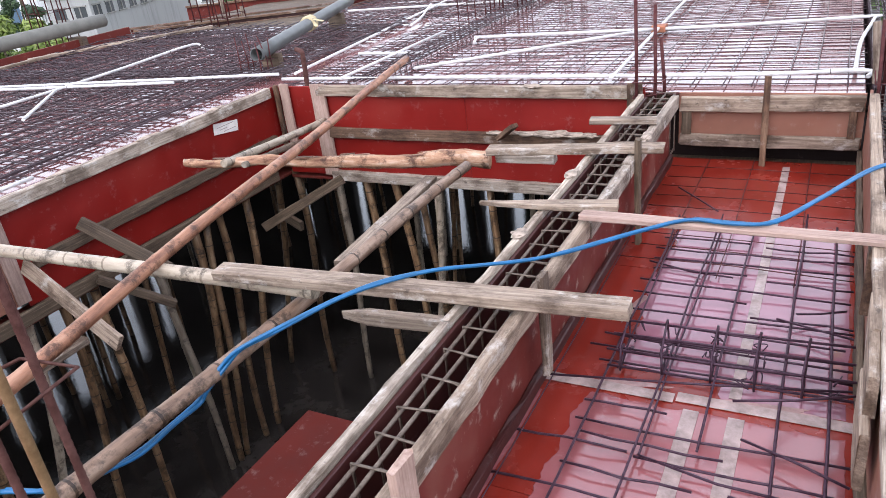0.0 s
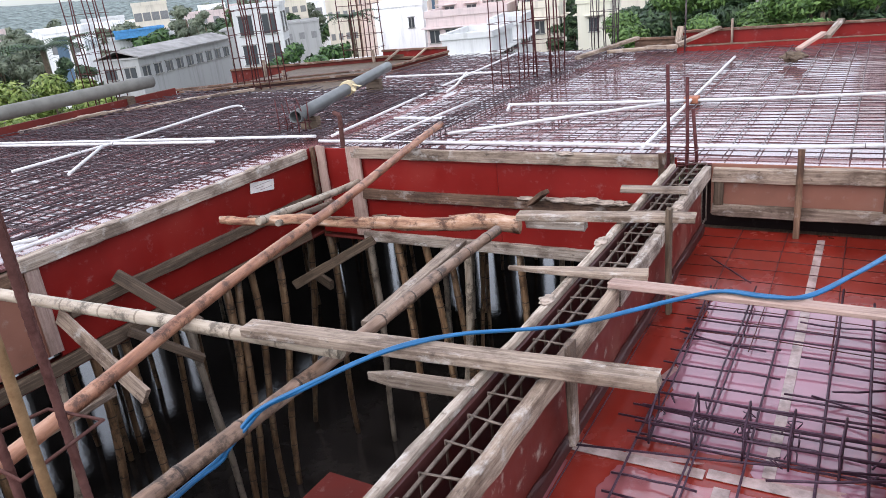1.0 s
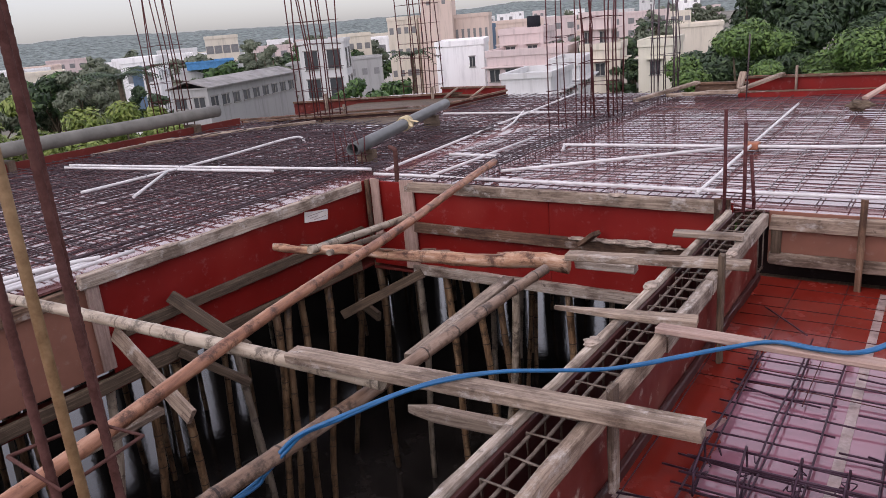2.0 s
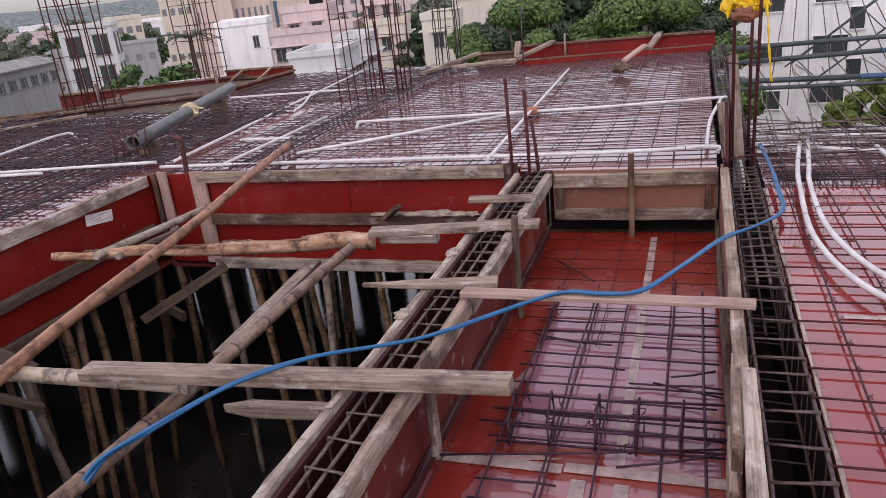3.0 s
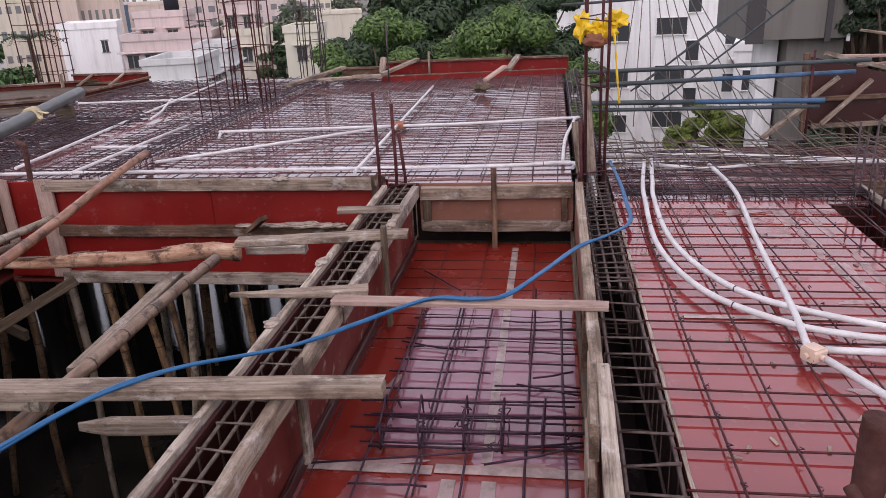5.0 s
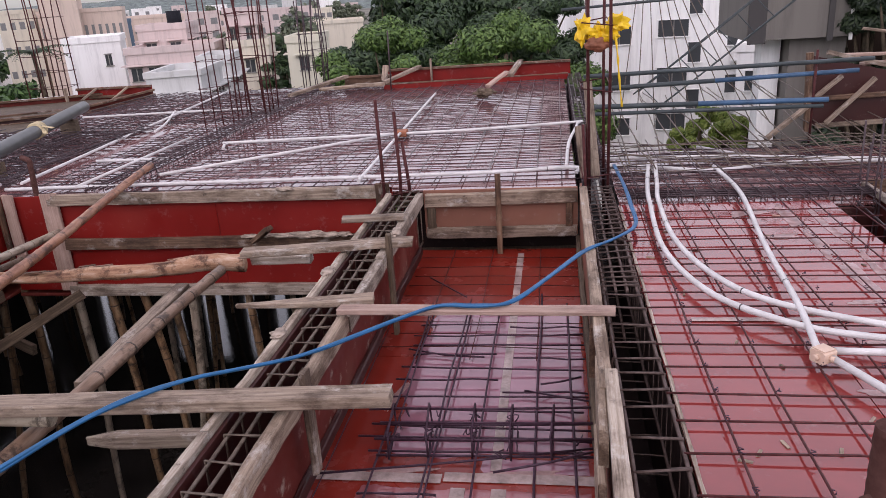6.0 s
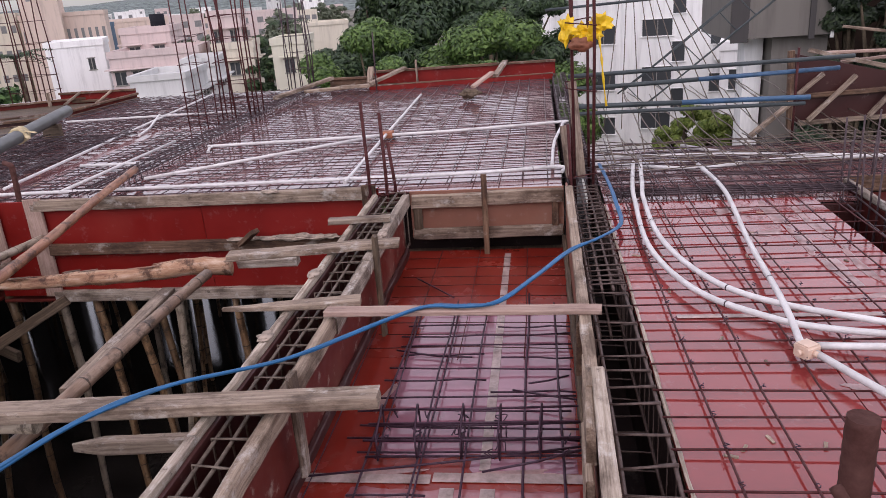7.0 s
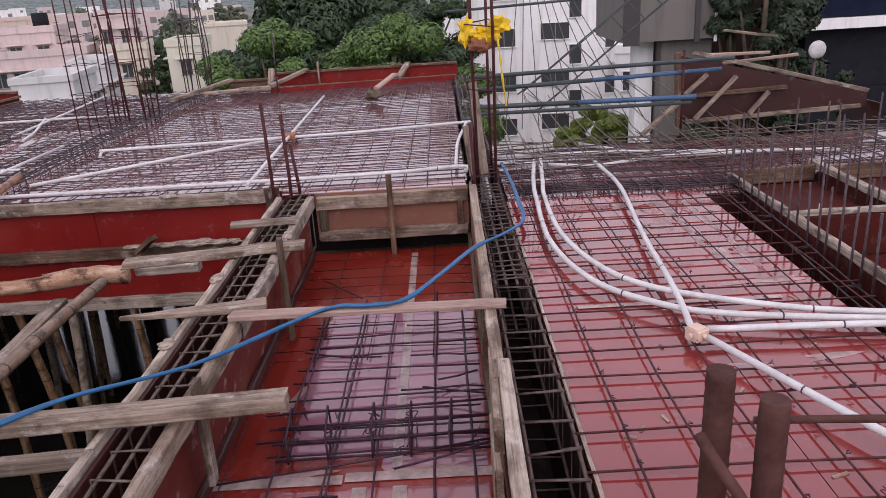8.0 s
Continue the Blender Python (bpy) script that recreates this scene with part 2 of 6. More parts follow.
def box_rings(length, width, thick, rng, rough=0.0, cham=0.006, n=6, bow=0.0):
    """A sawn board along x from 0, chamfered, with slightly uneven edges."""
    rings = []
    w, h = width / 2, thick / 2
    c = min(cham, w * 0.4, h * 0.4)
    shape = [(-w + c, -h), (w - c, -h), (w, -h + c), (w, h - c), (w - c, h), (-w + c, h), (-w, h - c), (-w, -h + c)]
    for i in range(n + 1):
        f = i / n
        sag = bow * math.sin(math.pi * f)
        jx = rng.uniform(-rough, rough) * 0.3 if 0 < i < n else 0
        ring = []
        for y, z in shape:
            end = rng.uniform(-rough, rough) * 1.5 if i in (0, n) else 0
            ring.append(Vector((f * length + end, y + jx + rng.uniform(-rough, rough) * 0.5, z + sag + rng.uniform(-rough, rough) * 0.5)))
        rings.append(ring)
    return rings


def along(a, b, roll=0.0):
    """The pose of a piece whose own x runs from a to b and whose z points as far up as it can."""
    a, b = Vector(a), Vector(b)
    x = (b - a).normalized()
    up = Vector((0, 0, 1)) if abs(x.z) < 0.95 else Vector((0, 1, 0))
    y = up.cross(x).normalized()
    z = x.cross(y)
    m = Matrix((x, y, z)).transposed().to_4x4()
    m.translation = a
    return m @ pose(0, 0, 0, roll, 0, 0)


count = [0]


def rng_next():
    count[0] += 1
    return random.Random(count[0])


def board(name, a, b, width, thick, mat, parent=None, label="", category="", group="", roll=0.0, rough=0.0032, bow=0.0, kind=""):
    """One sawn board from a to b, centred on that line."""
    length = (Vector(b) - Vector(a)).length
    me = rings_to_mesh(box_rings(length, width, thick, rng_next(), rough, n=max(4, int(length / 0.13)), bow=bow))
    ob = part(name, me, mat, parent, label, along(a, b, roll))
    if category or kind:
        tagged(ob, label, category, group, kind)
    return ob


def block(name, lo, hi, mat, parent=None, label="", kind="", category="", cham=0.004):
    """A chamfered block between two corners, its own x along its longest side."""
    lo, hi = Vector(lo), Vector(hi)
    d, c = hi - lo, (lo + hi) / 2
    ax = max(range(2), key=lambda i: d[i])
    if ax == 0:
        a, b, w = (lo.x, c.y, c.z), (hi.x, c.y, c.z), d.y
    else:
        a, b, w = (c.x, lo.y, c.z), (c.x, hi.y, c.z), d.x
    length = d[ax]
    me = rings_to_mesh(box_rings(length, w, d.z, rng_next(), 0.0, cham, n=1))
    ob = part(name, me, mat, parent, label, along(a, b))
    if kind or category:
        tagged(ob, label, category, "", kind)
    return ob


def smooth_path(pts, per=6):
    """A soft curve through points."""
    p = [Vector(q) for q in pts]
    if len(p) < 3:
        return p
    ext = [p[0] * 2 - p[1], *p, p[-1] * 2 - p[-2]]
    out = []
    for i in range(1, len(ext) - 2):
        a, b, c, d = ext[i - 1 : i + 3]
        for s in range(per):
            t = s / per
            out.append(0.5 * (2 * b + (c - a) * t + (2 * a - 5 * b + 4 * c - d) * t * t + (3 * b - a - 3 * c + d) * t**3))
    out.append(p[-1])
    return out


def tube_rings(path, radius, sides=8):
    """Rings round a path; radius may be a number or a function of the share of the way."""
    rings, prev = [], None
    n = len(path)
    for i, p in enumerate(path):
        d = (path[min(i + 1, n - 1)] - path[max(i - 1, 0)]).normalized()
        if prev is None:
            u = d.orthogonal().normalized()
        else:
            u = (prev - d * prev.dot(d)).normalized()
        prev = u
        v = d.cross(u)
        r = radius(i / max(1, n - 1)) if callable(radius) else radius
        rings.append([p + (u * math.cos(2 * math.pi * k / sides) + v * math.sin(2 * math.pi * k / sides)) * r for k in range(sides)])
    return rings


def tube(name, pts, radius, mat, parent=None, label="", category="", group="", sides=8, per=6, kind=""):
    path = smooth_path(pts, per)
    ob = part(name, rings_to_mesh(tube_rings(path, radius, sides), True), mat, parent, label)
    if category or kind:
        tagged(ob, label, category, group, kind)
    return ob


def cane_mesh(length, r0, r1, rng, step=0.32, bend=0.02, sides=10, knot=0.10):
    """A bamboo along x from 0: a hollow-looking taper with swollen joints and a slight bend."""
    xs = []
    x = rng.uniform(0.05, step)
    knots = []
    while x < length - 0.03:
        knots.append(x)
        x += step * rng.uniform(0.8, 1.2)
    stops = sorted({0.0, length, *[k + d for k in knots for d in (-0.035, -0.006, 0.0, 0.006, 0.035) if 0 < k + d < length]})
    p1, p2 = rng.uniform(0, 6), rng.uniform(0, 6)
    rings = []
    for s in stops:
        f = s / length
        r = r0 + (r1 - r0) * f
        near = min((abs(s - k) for k in knots), default=1)
        r *= 1 + knot if near < 0.0005 else (1 + knot * 0.7 if near < 0.01 else 1.0)
        off = Vector((0, bend * math.sin(2.2 * s + p1), bend * math.sin(1.7 * s + p2)))
        off -= Vector((0, bend * math.sin(p1), bend * math.sin(p2))) * (1 - f)
        off -= Vector((0, bend * math.sin(2.2 * length + p1), bend * math.sin(1.7 * length + p2))) * f
        rings.append([Vector((s, 0, 0)) + off + Vector((0, math.cos(2 * math.pi * k / sides), math.sin(2 * math.pi * k / sides))) * r * rng.uniform(0.98, 1.02) for k in range(sides)])
    me = rings_to_mesh(rings, True)
    dark = []
    for i in range(len(stops) - 1):
        mid = (stops[i] + stops[i + 1]) / 2
        dark += [1 if any(abs(mid - k) < 0.006 for k in knots) else 0] * sides
    me.polygons.foreach_set("material_index", dark + [0, 0])
    return me


def bamboo(name, a, b, r0, r1, mat, label, group="", bend=0.015, knot=0.10, step=0.32, parent=None):
    length = (Vector(b) - Vector(a)).length
    ob = part(name, cane_mesh(length, r0, r1, rng_next(), step, bend, knot=knot), mat, parent, label, along(a, b))
    return ob if parent else tagged(ob, label, "bamboo pole", group)


def bar_mesh(length, radius, rng, wave=0.004, sides=6, n=None):
    n = n or max(2, int(length / 0.5))
    path = [Vector((length * i / n, rng.uniform(-wave, wave), rng.uniform(-wave, wave))) for i in range(n + 1)]
    return rings_to_mesh(tube_rings(path, radius, sides), True)


def joined(name, meshes, mat, parent=None):
    """Many pieces too small to pick apart, as one mesh. meshes: (mesh, pose) pairs; the source meshes are shared."""
    verts, faces = [], []
    for me, m in meshes:
        base = len(verts)
        verts += [m @ v.co for v in me.vertices]
        faces += [tuple(i + base for i in p.vertices) for p in me.polygons]
    return part(name, mesh_from(verts, faces, True), mat, parent)


# ---- plan ----
PIT_L, PIT_R, PIT_F = -4.68, -1.03, 5.85
SUNK = -0.55
DECK_F, DECK_L = 13.4, -10.5
LOW = -3.4

# ground and the storey below
g = rings_to_mesh([[Vector((x, y, z)) for x, y in ((-1500, -1500), (1500, -1500), (1500, 1500), (-1500, 1500))] for z in (-14.2, -14.0)])
ground_mat = plain("town_ground", (0.16, 0.15, 0.12), 0.9, 0.3, 0.02, bump=0.2)
tagged(part("ground", g, ground_mat), "grey-brown town ground far below the roof deck", "ground", kind="structure")
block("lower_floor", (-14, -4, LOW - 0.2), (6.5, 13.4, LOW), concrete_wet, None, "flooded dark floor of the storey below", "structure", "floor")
# plain walls added unseen round the storey below, gapped to shape its daylight
gaps = ((-10.6, 0.1), (-9.1, 0.28), (-7.5, 0.28), (-6.7, 0.5), (-5.9, 0.28), (-5.25, 0.3), (-4.4, 0.36), (-3.5, 0.28), (-2.8, 0.34), (-2.1, 0.28), (0.6, 0.1))
for (xa, wa), (xb, wb) in zip(gaps, gaps[1:]):
    x0, x1 = xa + wa / 2, xb - wb / 2
    block("lower_wall", (x0, 13.1, LOW), (x1, 13.3, -0.17), concrete_dark, None, "added dark concrete wall screening daylight from the storey below", "structure", "wall")
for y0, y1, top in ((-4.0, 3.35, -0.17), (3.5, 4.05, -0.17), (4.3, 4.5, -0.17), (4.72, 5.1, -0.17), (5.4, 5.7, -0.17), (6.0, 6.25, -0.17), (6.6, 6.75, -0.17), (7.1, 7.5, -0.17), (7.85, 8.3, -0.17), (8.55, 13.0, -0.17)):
    block("lower_wall", (-10.78, y0, LOW), (-10.62, y1, top), concrete_dark, None, "added dark concrete wall screening daylight from the storey below", "structure", "wall")
block("lower_wall", (-10.8, 3.3, -1.2), (-10.61, 8.6, -0.175), concrete_dark, None, "added dark concrete lintel screening daylight over the storey's open side", "structure", "wall")
block("lower_wall", (-10.4, 13.08, -1.3), (0.6, 13.32, -0.175), concrete_dark, None, "added dark concrete lintel screening daylight over the storey's openings", "structure", "wall")
block("lower_wall", (6.3, -4, LOW), (6.5, 7.29, -0.77), concrete_dark, None, "added dark concrete wall screening daylight from the storey below", "structure", "wall")
block("lower_wall", (-10.6, -4.0, LOW), (6.29, -3.8, -0.17), concrete_dark, None, "added dark concrete wall screening daylight from the storey below", "structure", "wall")
block("lower_wall", (0.75, 7.3, LOW), (6.29, 7.45, -0.30), concrete_dark, None, "added dark concrete wall screening daylight below the cross strip", "structure", "wall")
block("lower_wall", (0.62, 7.46, LOW), (0.74, 13.09, -0.70), concrete_dark, None, "added dark concrete wall screening daylight below the far deck", "structure", "wall")
block("building_core", (-13.5, -3.5, -14), (6, 13, LOW - 0.21), concrete, None, "grey concrete storeys below the open floor", "structure", "wall")


# ---- decks of film-faced plywood sheets ----
def sheet_deck(name, label, x0, x1, y0, y1, top, mat, sx=1.22, sy=2.44, hole=None, kind="structure"):
    """A deck of separate sheets with open joints on a carrier."""
    deck = thing(name, label, "deck", kind=kind)
    rng = rng_next()
    made = {}
    ny, nx = max(1, round((y1 - y0) / sy)), max(1, round((x1 - x0) / sx))
    dx, dy = (x1 - x0) / nx, (y1 - y0) / ny
    for i in range(nx):
        for j in range(ny):
            cx, cy = x0 + (i + 0.5) * dx, y0 + (j + 0.5) * dy
            if hole and hole(cx, cy):
                continue
            if 0 not in made:
                made[0] = rings_to_mesh(box_rings(dx - 0.004, dy - 0.004, 0.018, rng, 0.0, 0.001, n=1))
            part("panel", made[0], mat, deck, m=pose(cx - (dx - 0.004) / 2, cy, top - 0.009 + rng.uniform(-0.001, 0.001), rng.uniform(-0.05, 0.05), rng.uniform(-0.05, 0.05), 0))
    return deck


sheet_deck("deck_far", "wet red film-faced plywood slab deck beyond the open shaft", -4.75, 0.44, 5.905, DECK_F, -0.02, ply_flood)
sheet_deck("deck_left", "wet red plywood slab deck beside the open shaft", DECK_L, -4.755, -2.0, 9.6, -0.02, ply_flood)
sheet_deck("deck_back", "red plywood deck at the rear of the slab", -7.3, -4.755, 9.605, DECK_F, -0.02, ply_flood)
sheet_deck("deck_right", "pinkish red wet plywood deck under a rebar mat", 0.715, 2.15, -3.8, 5.36, -0.02, ply_deck, 0.72, 2.44)
sheet_deck("deck_cross", "red plywood deck under a crowded rebar strip", 0.74, 2.48, 5.40, 7.25, -0.06, ply_flood)
sheet_deck("deck_cross", "red plywood deck beyond the beam cells", 2.49, 6.2, 5.84, 7.25, -0.06, ply_flood)
sheet_deck("deck_sunken", "glossy wet red plywood floor of the sunken slab", -0.90, 0.455, 0.2, 5.93, SUNK, ply_wet, 1.36, 1.91)
sheet_deck("deck_rear", "red plywood deck at the rear of the beams", -1.09, 0.70, -3.8, 0.12, -0.02, ply_side)
sheet_deck("deck_side", "red plywood deck beyond the open trench", 2.52, 6.2, -3.8, 2.58, -0.02, ply_deck)
# out-of-view deck added to cut the daylight falling into the shaft
sheet_deck("deck_daylight_block", "added unseen red plywood deck blocking daylight over the shaft's rear end", -4.68, -1.10, -3.8, 0.72, -0.12, ply_side)
# solid layers added under the decks to keep daylight out of the storey below
for lo, hi in (((-10.5, 9.6, -0.16), (-4.76, 13.4, -0.05)), ((0.72, -2.2, -0.16), (2.15, 5.36, -0.05)), ((-4.75, 5.98, -0.16), (0.44, 13.4, -0.05)), ((DECK_L, -2.0, -0.16), (-4.755, 9.59, -0.05))):
    block("joists", lo, hi, timber_dark, None, "added solid timber layer under the plywood deck, blocking daylight", "structure", "joists")
block("joists", (-0.88, 0.2, SUNK - 0.14), (0.45, 6.1, SUNK - 0.03), timber_dark, None, "added solid timber layer under the sunken floor, blocking daylight", "structure", "joists")


# ---- beam formwork ----
def side_form(name, label, axis, at, lo, hi, face, panels, battens, posts=(), thick=0.018, deep=0.05):
    """One side of a beam's mould: plywood panels with timber battens and posts on the face that looks towards `face` (+1 or -1)."""
    form = thing(name, label, "formwork")

    def corner(s, z, d0, d1):
        lo2, hi2 = min(d0, d1), max(d0, d1)
        return ((s, lo2, z), (s, hi2, z)) if axis == "x" else ((lo2, s, z), (hi2, s, z))

    for s0, s1, z0, z1, mat in panels:
        d0, d1 = sorted((at, at - face * thick))
        if axis == "x":
            block("panel", (s0, d0, z0), (s1, d1, z1), mat, form)
        else:
            block("panel", (d0, s0, z0), (d1, s1, z1), mat, form)
    for s0, s1, z0, z1, mat, proud in battens:
        d = at + face * (proud / 2 + 0.002)
        a, b = ((s0, d, (z0 + z1) / 2), (s1, d, (z0 + z1) / 2)) if axis == "x" else ((d, s0, (z0 + z1) / 2), (d, s1, (z0 + z1) / 2))
        board("batten", a, b, proud, z1 - z0, mat, form, rough=0.0075)
    for s, w, z0, z1, mat, proud in posts:
        d = at + face * proud
        a, b = ((s, d, z0), (s, d, z1)) if axis == "x" else ((d, s, z0), (d, s, z1))
        board("post", a, b, 0.03 if axis == "y" else w, w if axis == "y" else 0.03, mat, form, rough=0.004)
    return form


side_form("beam_form", "red plywood beam side with weathered timber battens across the shaft", "x", PIT_F, PIT_L, PIT_R - 0.13, -1,
          [(PIT_L + 0.03, -2.6, -0.86, 0.03, ply_side), (-2.596, PIT_R - 0.02, -0.86, 0.03, ply_side)],
          [(PIT_L + 0.55, PIT_R - 0.13, -0.05, 0.05, timber, 0.05), (-4.05, PIT_R, -0.46, -0.36, timber_brown, 0.05), (-4.1, PIT_R - 0.02, -0.90, -0.80, timber_pale, 0.06)],
          [(-4.12, 0.16, -0.84, 0.06, timber_pink, 0.035), (-4.52, 0.10, -0.62, 0.06, timber_pink, 0.035), (-4.62, 0.05, -0.55, 0.05, timber_brown, 0.04), (-1.12, 0.12, -0.4, 0.07, timber_brown, 0.04)])
side_form("beam_form", "red plywood beam side with a pale worn top batten", "y", PIT_L, 0.0, PIT_F, 1,
          [(2.83, 5.84, -0.76, 0.03, ply_side), (0.0, 2.826, -0.72, -0.06, ply_brown)],
          [(2.7, 5.72, -0.055, 0.045, timber_pale, 0.06), (0.0, 2.66, -0.12, -0.03, timber_brown, 0.05), (2.95, 5.7, -0.51, -0.42, timber_dark, 0.05), (0.3, 5.6, -0.86, -0.76, timber_dark, 0.05)],
          [(2.78, 0.10, -0.7, 0.02, timber_pink, 0.03)])
# behind the two visible sides the beams are trenches with a bottom
block("beam_soffit", (-4.98, -0.5, -0.9), (-4.70, 6.3, -0.87), ply_shade, None, "old red plywood beam bottom", "structure", "formwork")
block("beam_soffit", (-4.69, 5.87, -0.93), (-1.0, 6.15, -0.90), ply_shade, None, "old red plywood beam bottom", "structure", "formwork")

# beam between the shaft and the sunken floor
side_form("beam_form", "beam side darkened for the mould's shade, with a split pale top batten", "y", -0.998, 0.6, 5.62, -1,
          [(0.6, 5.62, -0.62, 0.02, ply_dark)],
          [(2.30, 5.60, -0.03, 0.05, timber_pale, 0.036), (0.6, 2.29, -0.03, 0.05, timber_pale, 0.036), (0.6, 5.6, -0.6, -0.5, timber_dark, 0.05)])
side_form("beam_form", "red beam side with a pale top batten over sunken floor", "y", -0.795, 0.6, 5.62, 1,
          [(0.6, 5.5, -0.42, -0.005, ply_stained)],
          # lowest batten coloured dark for the gap under the beam side
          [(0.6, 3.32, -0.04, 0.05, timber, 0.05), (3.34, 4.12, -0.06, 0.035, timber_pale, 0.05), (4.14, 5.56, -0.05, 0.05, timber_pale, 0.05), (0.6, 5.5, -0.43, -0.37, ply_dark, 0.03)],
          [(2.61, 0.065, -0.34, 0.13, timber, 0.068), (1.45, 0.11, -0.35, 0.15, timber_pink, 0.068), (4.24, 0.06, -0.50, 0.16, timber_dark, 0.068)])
block("beam_soffit", (-0.995, 0.6, -0.64), (-0.79, 5.86, -0.62), ply_dark, None, "plywood beam bottom, its dark red carrying the mould's shade", "structure", "formwork")
# far end of the sunken floor
side_form("beam_form", "brown plywood beam side with weathered battens", "x", 5.90, -0.70, 0.45, -1,
          [(-0.80, 0.45, -0.42, -0.02, ply_brown)],
          [(-0.78, -0.2, -0.155, -0.045, timber, 0.05), (-0.195, 0.44, -0.14, -0.03, timber, 0.05), (-0.78, 0.44, -0.425, -0.335, timber, 0.04)],
          [(-0.18, 0.045, -0.55, 0.12, timber_brown, 0.075), (-0.74, 0.07, -0.335, -0.155, timber_dark, 0.03), (0.38, 0.05, -0.335, -0.14, timber_brown, 0.03)])
# right edge of the sunken floor
side_form("beam_form", "weathered timber beam side beside the sunken floor", "y", 0.462, -0.4, 5.85, -1,
          [(-0.4, 5.85, -0.53, 0.02, ply_brown)], [(0.2, 5.8, -0.5, -0.40, timber_dark, 0.03)])
right_top = thing("top_plank", "pale weathered planks along the beam edge", "plank")
board("plank", (0.458, 2.62, 0.045), (0.478, 5.55, 0.05), 0.055, 0.05, timber, right_top)
board("plank", (0.452, 1.2, 0.062), (0.480, 2.73, 0.065), 0.052, 0.05, timber_pale, right_top, rough=0.006)
board("plank", (0.43, 2.35, -0.02), (0.445, 2.9, -0.02), 0.035, 0.16, timber, right_top)
board("plank", (0.42, 2.25, -0.20), (0.425, 2.62, -0.20), 0.03, 0.22, timber, right_top)
board("plank", (0.435, 3.2, -0.09), (0.445, 3.35, -0.09), 0.035, 0.26, timber_brown, right_top)
block("beam_soffit", (0.475, -0.5, -0.62), (0.71, 7.3, -0.60), recess_shade_ply, None, "plywood bottom of the open beam, near-black for the trench's shade", "structure", "formwork")
block("beam_side", (0.70, -2.2, -0.60), (0.714, 5.36, -0.045), recess_shade_ply, None, "plywood side of the open beam, near-black for the trench's shade", "structure", "formwork")
block("beam_side", (-0.9, 6.08, -0.62), (0.45, 6.1, -0.03), recess_shade_ply, None, "plywood side of the beam behind the brown board, near-black for the gap's shade", "structure", "formwork")

# ---- reinforcement ----
def mat_of_bars(name, label, x0, x1, y0, y1, z, dx, dy, radius, mat, singles=True, wave=0.006, jitter=0.02, skip=0.0, over=0.06):
    """Two crossed layers of bars tied into a mat."""
    rng = rng_next()
    net = thing(name, label, "rebar mat")
    xs = [bar_mesh(x1 - x0 + 2 * over, radius, rng, wave) for _ in range(3)]
    ys = [bar_mesh(y1 - y0 + 2 * over, radius, rng, wave) for _ in range(3)]
    pieces = []
    y = y0 + dy / 2
    while y < y1:
        if rng.random() >= skip:
            pieces.append((rng.choice(xs), pose(x0 - over + rng.uniform(-jitter, jitter), y + rng.uniform(-jitter, jitter), z + rng.uniform(0, 0.004), 0, 0, rng.uniform(-0.25, 0.25))))
        y += dy
    x = x0 + dx / 2
    while x < x1:
        if rng.random() >= skip:
            pieces.append((rng.choice(ys), pose(x + rng.uniform(-jitter, jitter), y0 - over + rng.uniform(-jitter, jitter), z + 2 * radius + rng.uniform(0, 0.004), 0, 0, 90 + rng.uniform(-0.25, 0.25))))
        x += dx
    if singles:
        for me, m in pieces:
            part("bar", me, mat, net, m=m)
    else:
        joined("bars", pieces, mat, net)
        net["kind"] = "stuff"
    return net


def stirrup_mesh(w, h, radius, rng):
    """A closed rectangular tie across a beam, in its own y and z, its top at 0."""
    pts = [Vector(p) for p in ((0, -w / 2, 0), (0, w / 2, 0), (0, w / 2, -h), (0, -w / 2, -h), (0, -w / 2, 0.0), (0.012, -w / 2 + 0.06, -0.012))]
    pts = [p + Vector((rng.uniform(-0.008, 0.008), 0, rng.uniform(-0.006, 0.006))) for p in pts]
    return rings_to_mesh(tube_rings(pts, radius, 6), True)


def beam_cage(name, label, a, b, w, h, pitch, nbars, mat, radius=0.008, tie=0.005, jitter=0.03):
    """A beam's reinforcement between two points of its top."""
    rng = rng_next()
    cage = thing(name, label, "rebar cage")
    a, b = Vector(a), Vector(b)
    length = (b - a).length
    m = along(a, b)
    longs = [bar_mesh(length, radius, rng, 0.006) for _ in range(2)]
    for i in range(nbars):
        y = -w / 2 + w * i / (nbars - 1)
        for z in (-radius - tie, -h + radius + tie):
            part("bar", rng.choice(longs), mat, cage, m=m @ pose(0, y * 0.9, z))
    ties = [stirrup_mesh(w, h, tie, rng) for _ in range(4)]
    s = 0.05
    while s < length and len(cage.children) < 280:
        part("stirrup", rng.choice(ties), mat, cage, m=m @ pose(s, 0, 0, 0, 0, rng.uniform(-6, 6)))
        s += pitch + rng.uniform(-jitter, jitter)
    return cage


mat_of_bars("rebar_mat", "rusty rebar mat tied over the pinkish deck beside the beam", 0.76, 2.25, -1.0, 5.30, 0.0, 0.225, 0.20, 0.0046, steel_red, jitter=0.012, wave=0.005)
net = thing("rebar_mat", "loosely tied dark rebar mat on the wet sunken floor", "rebar mat")
net_rng = rng_next()
net_z = SUNK + 0.032
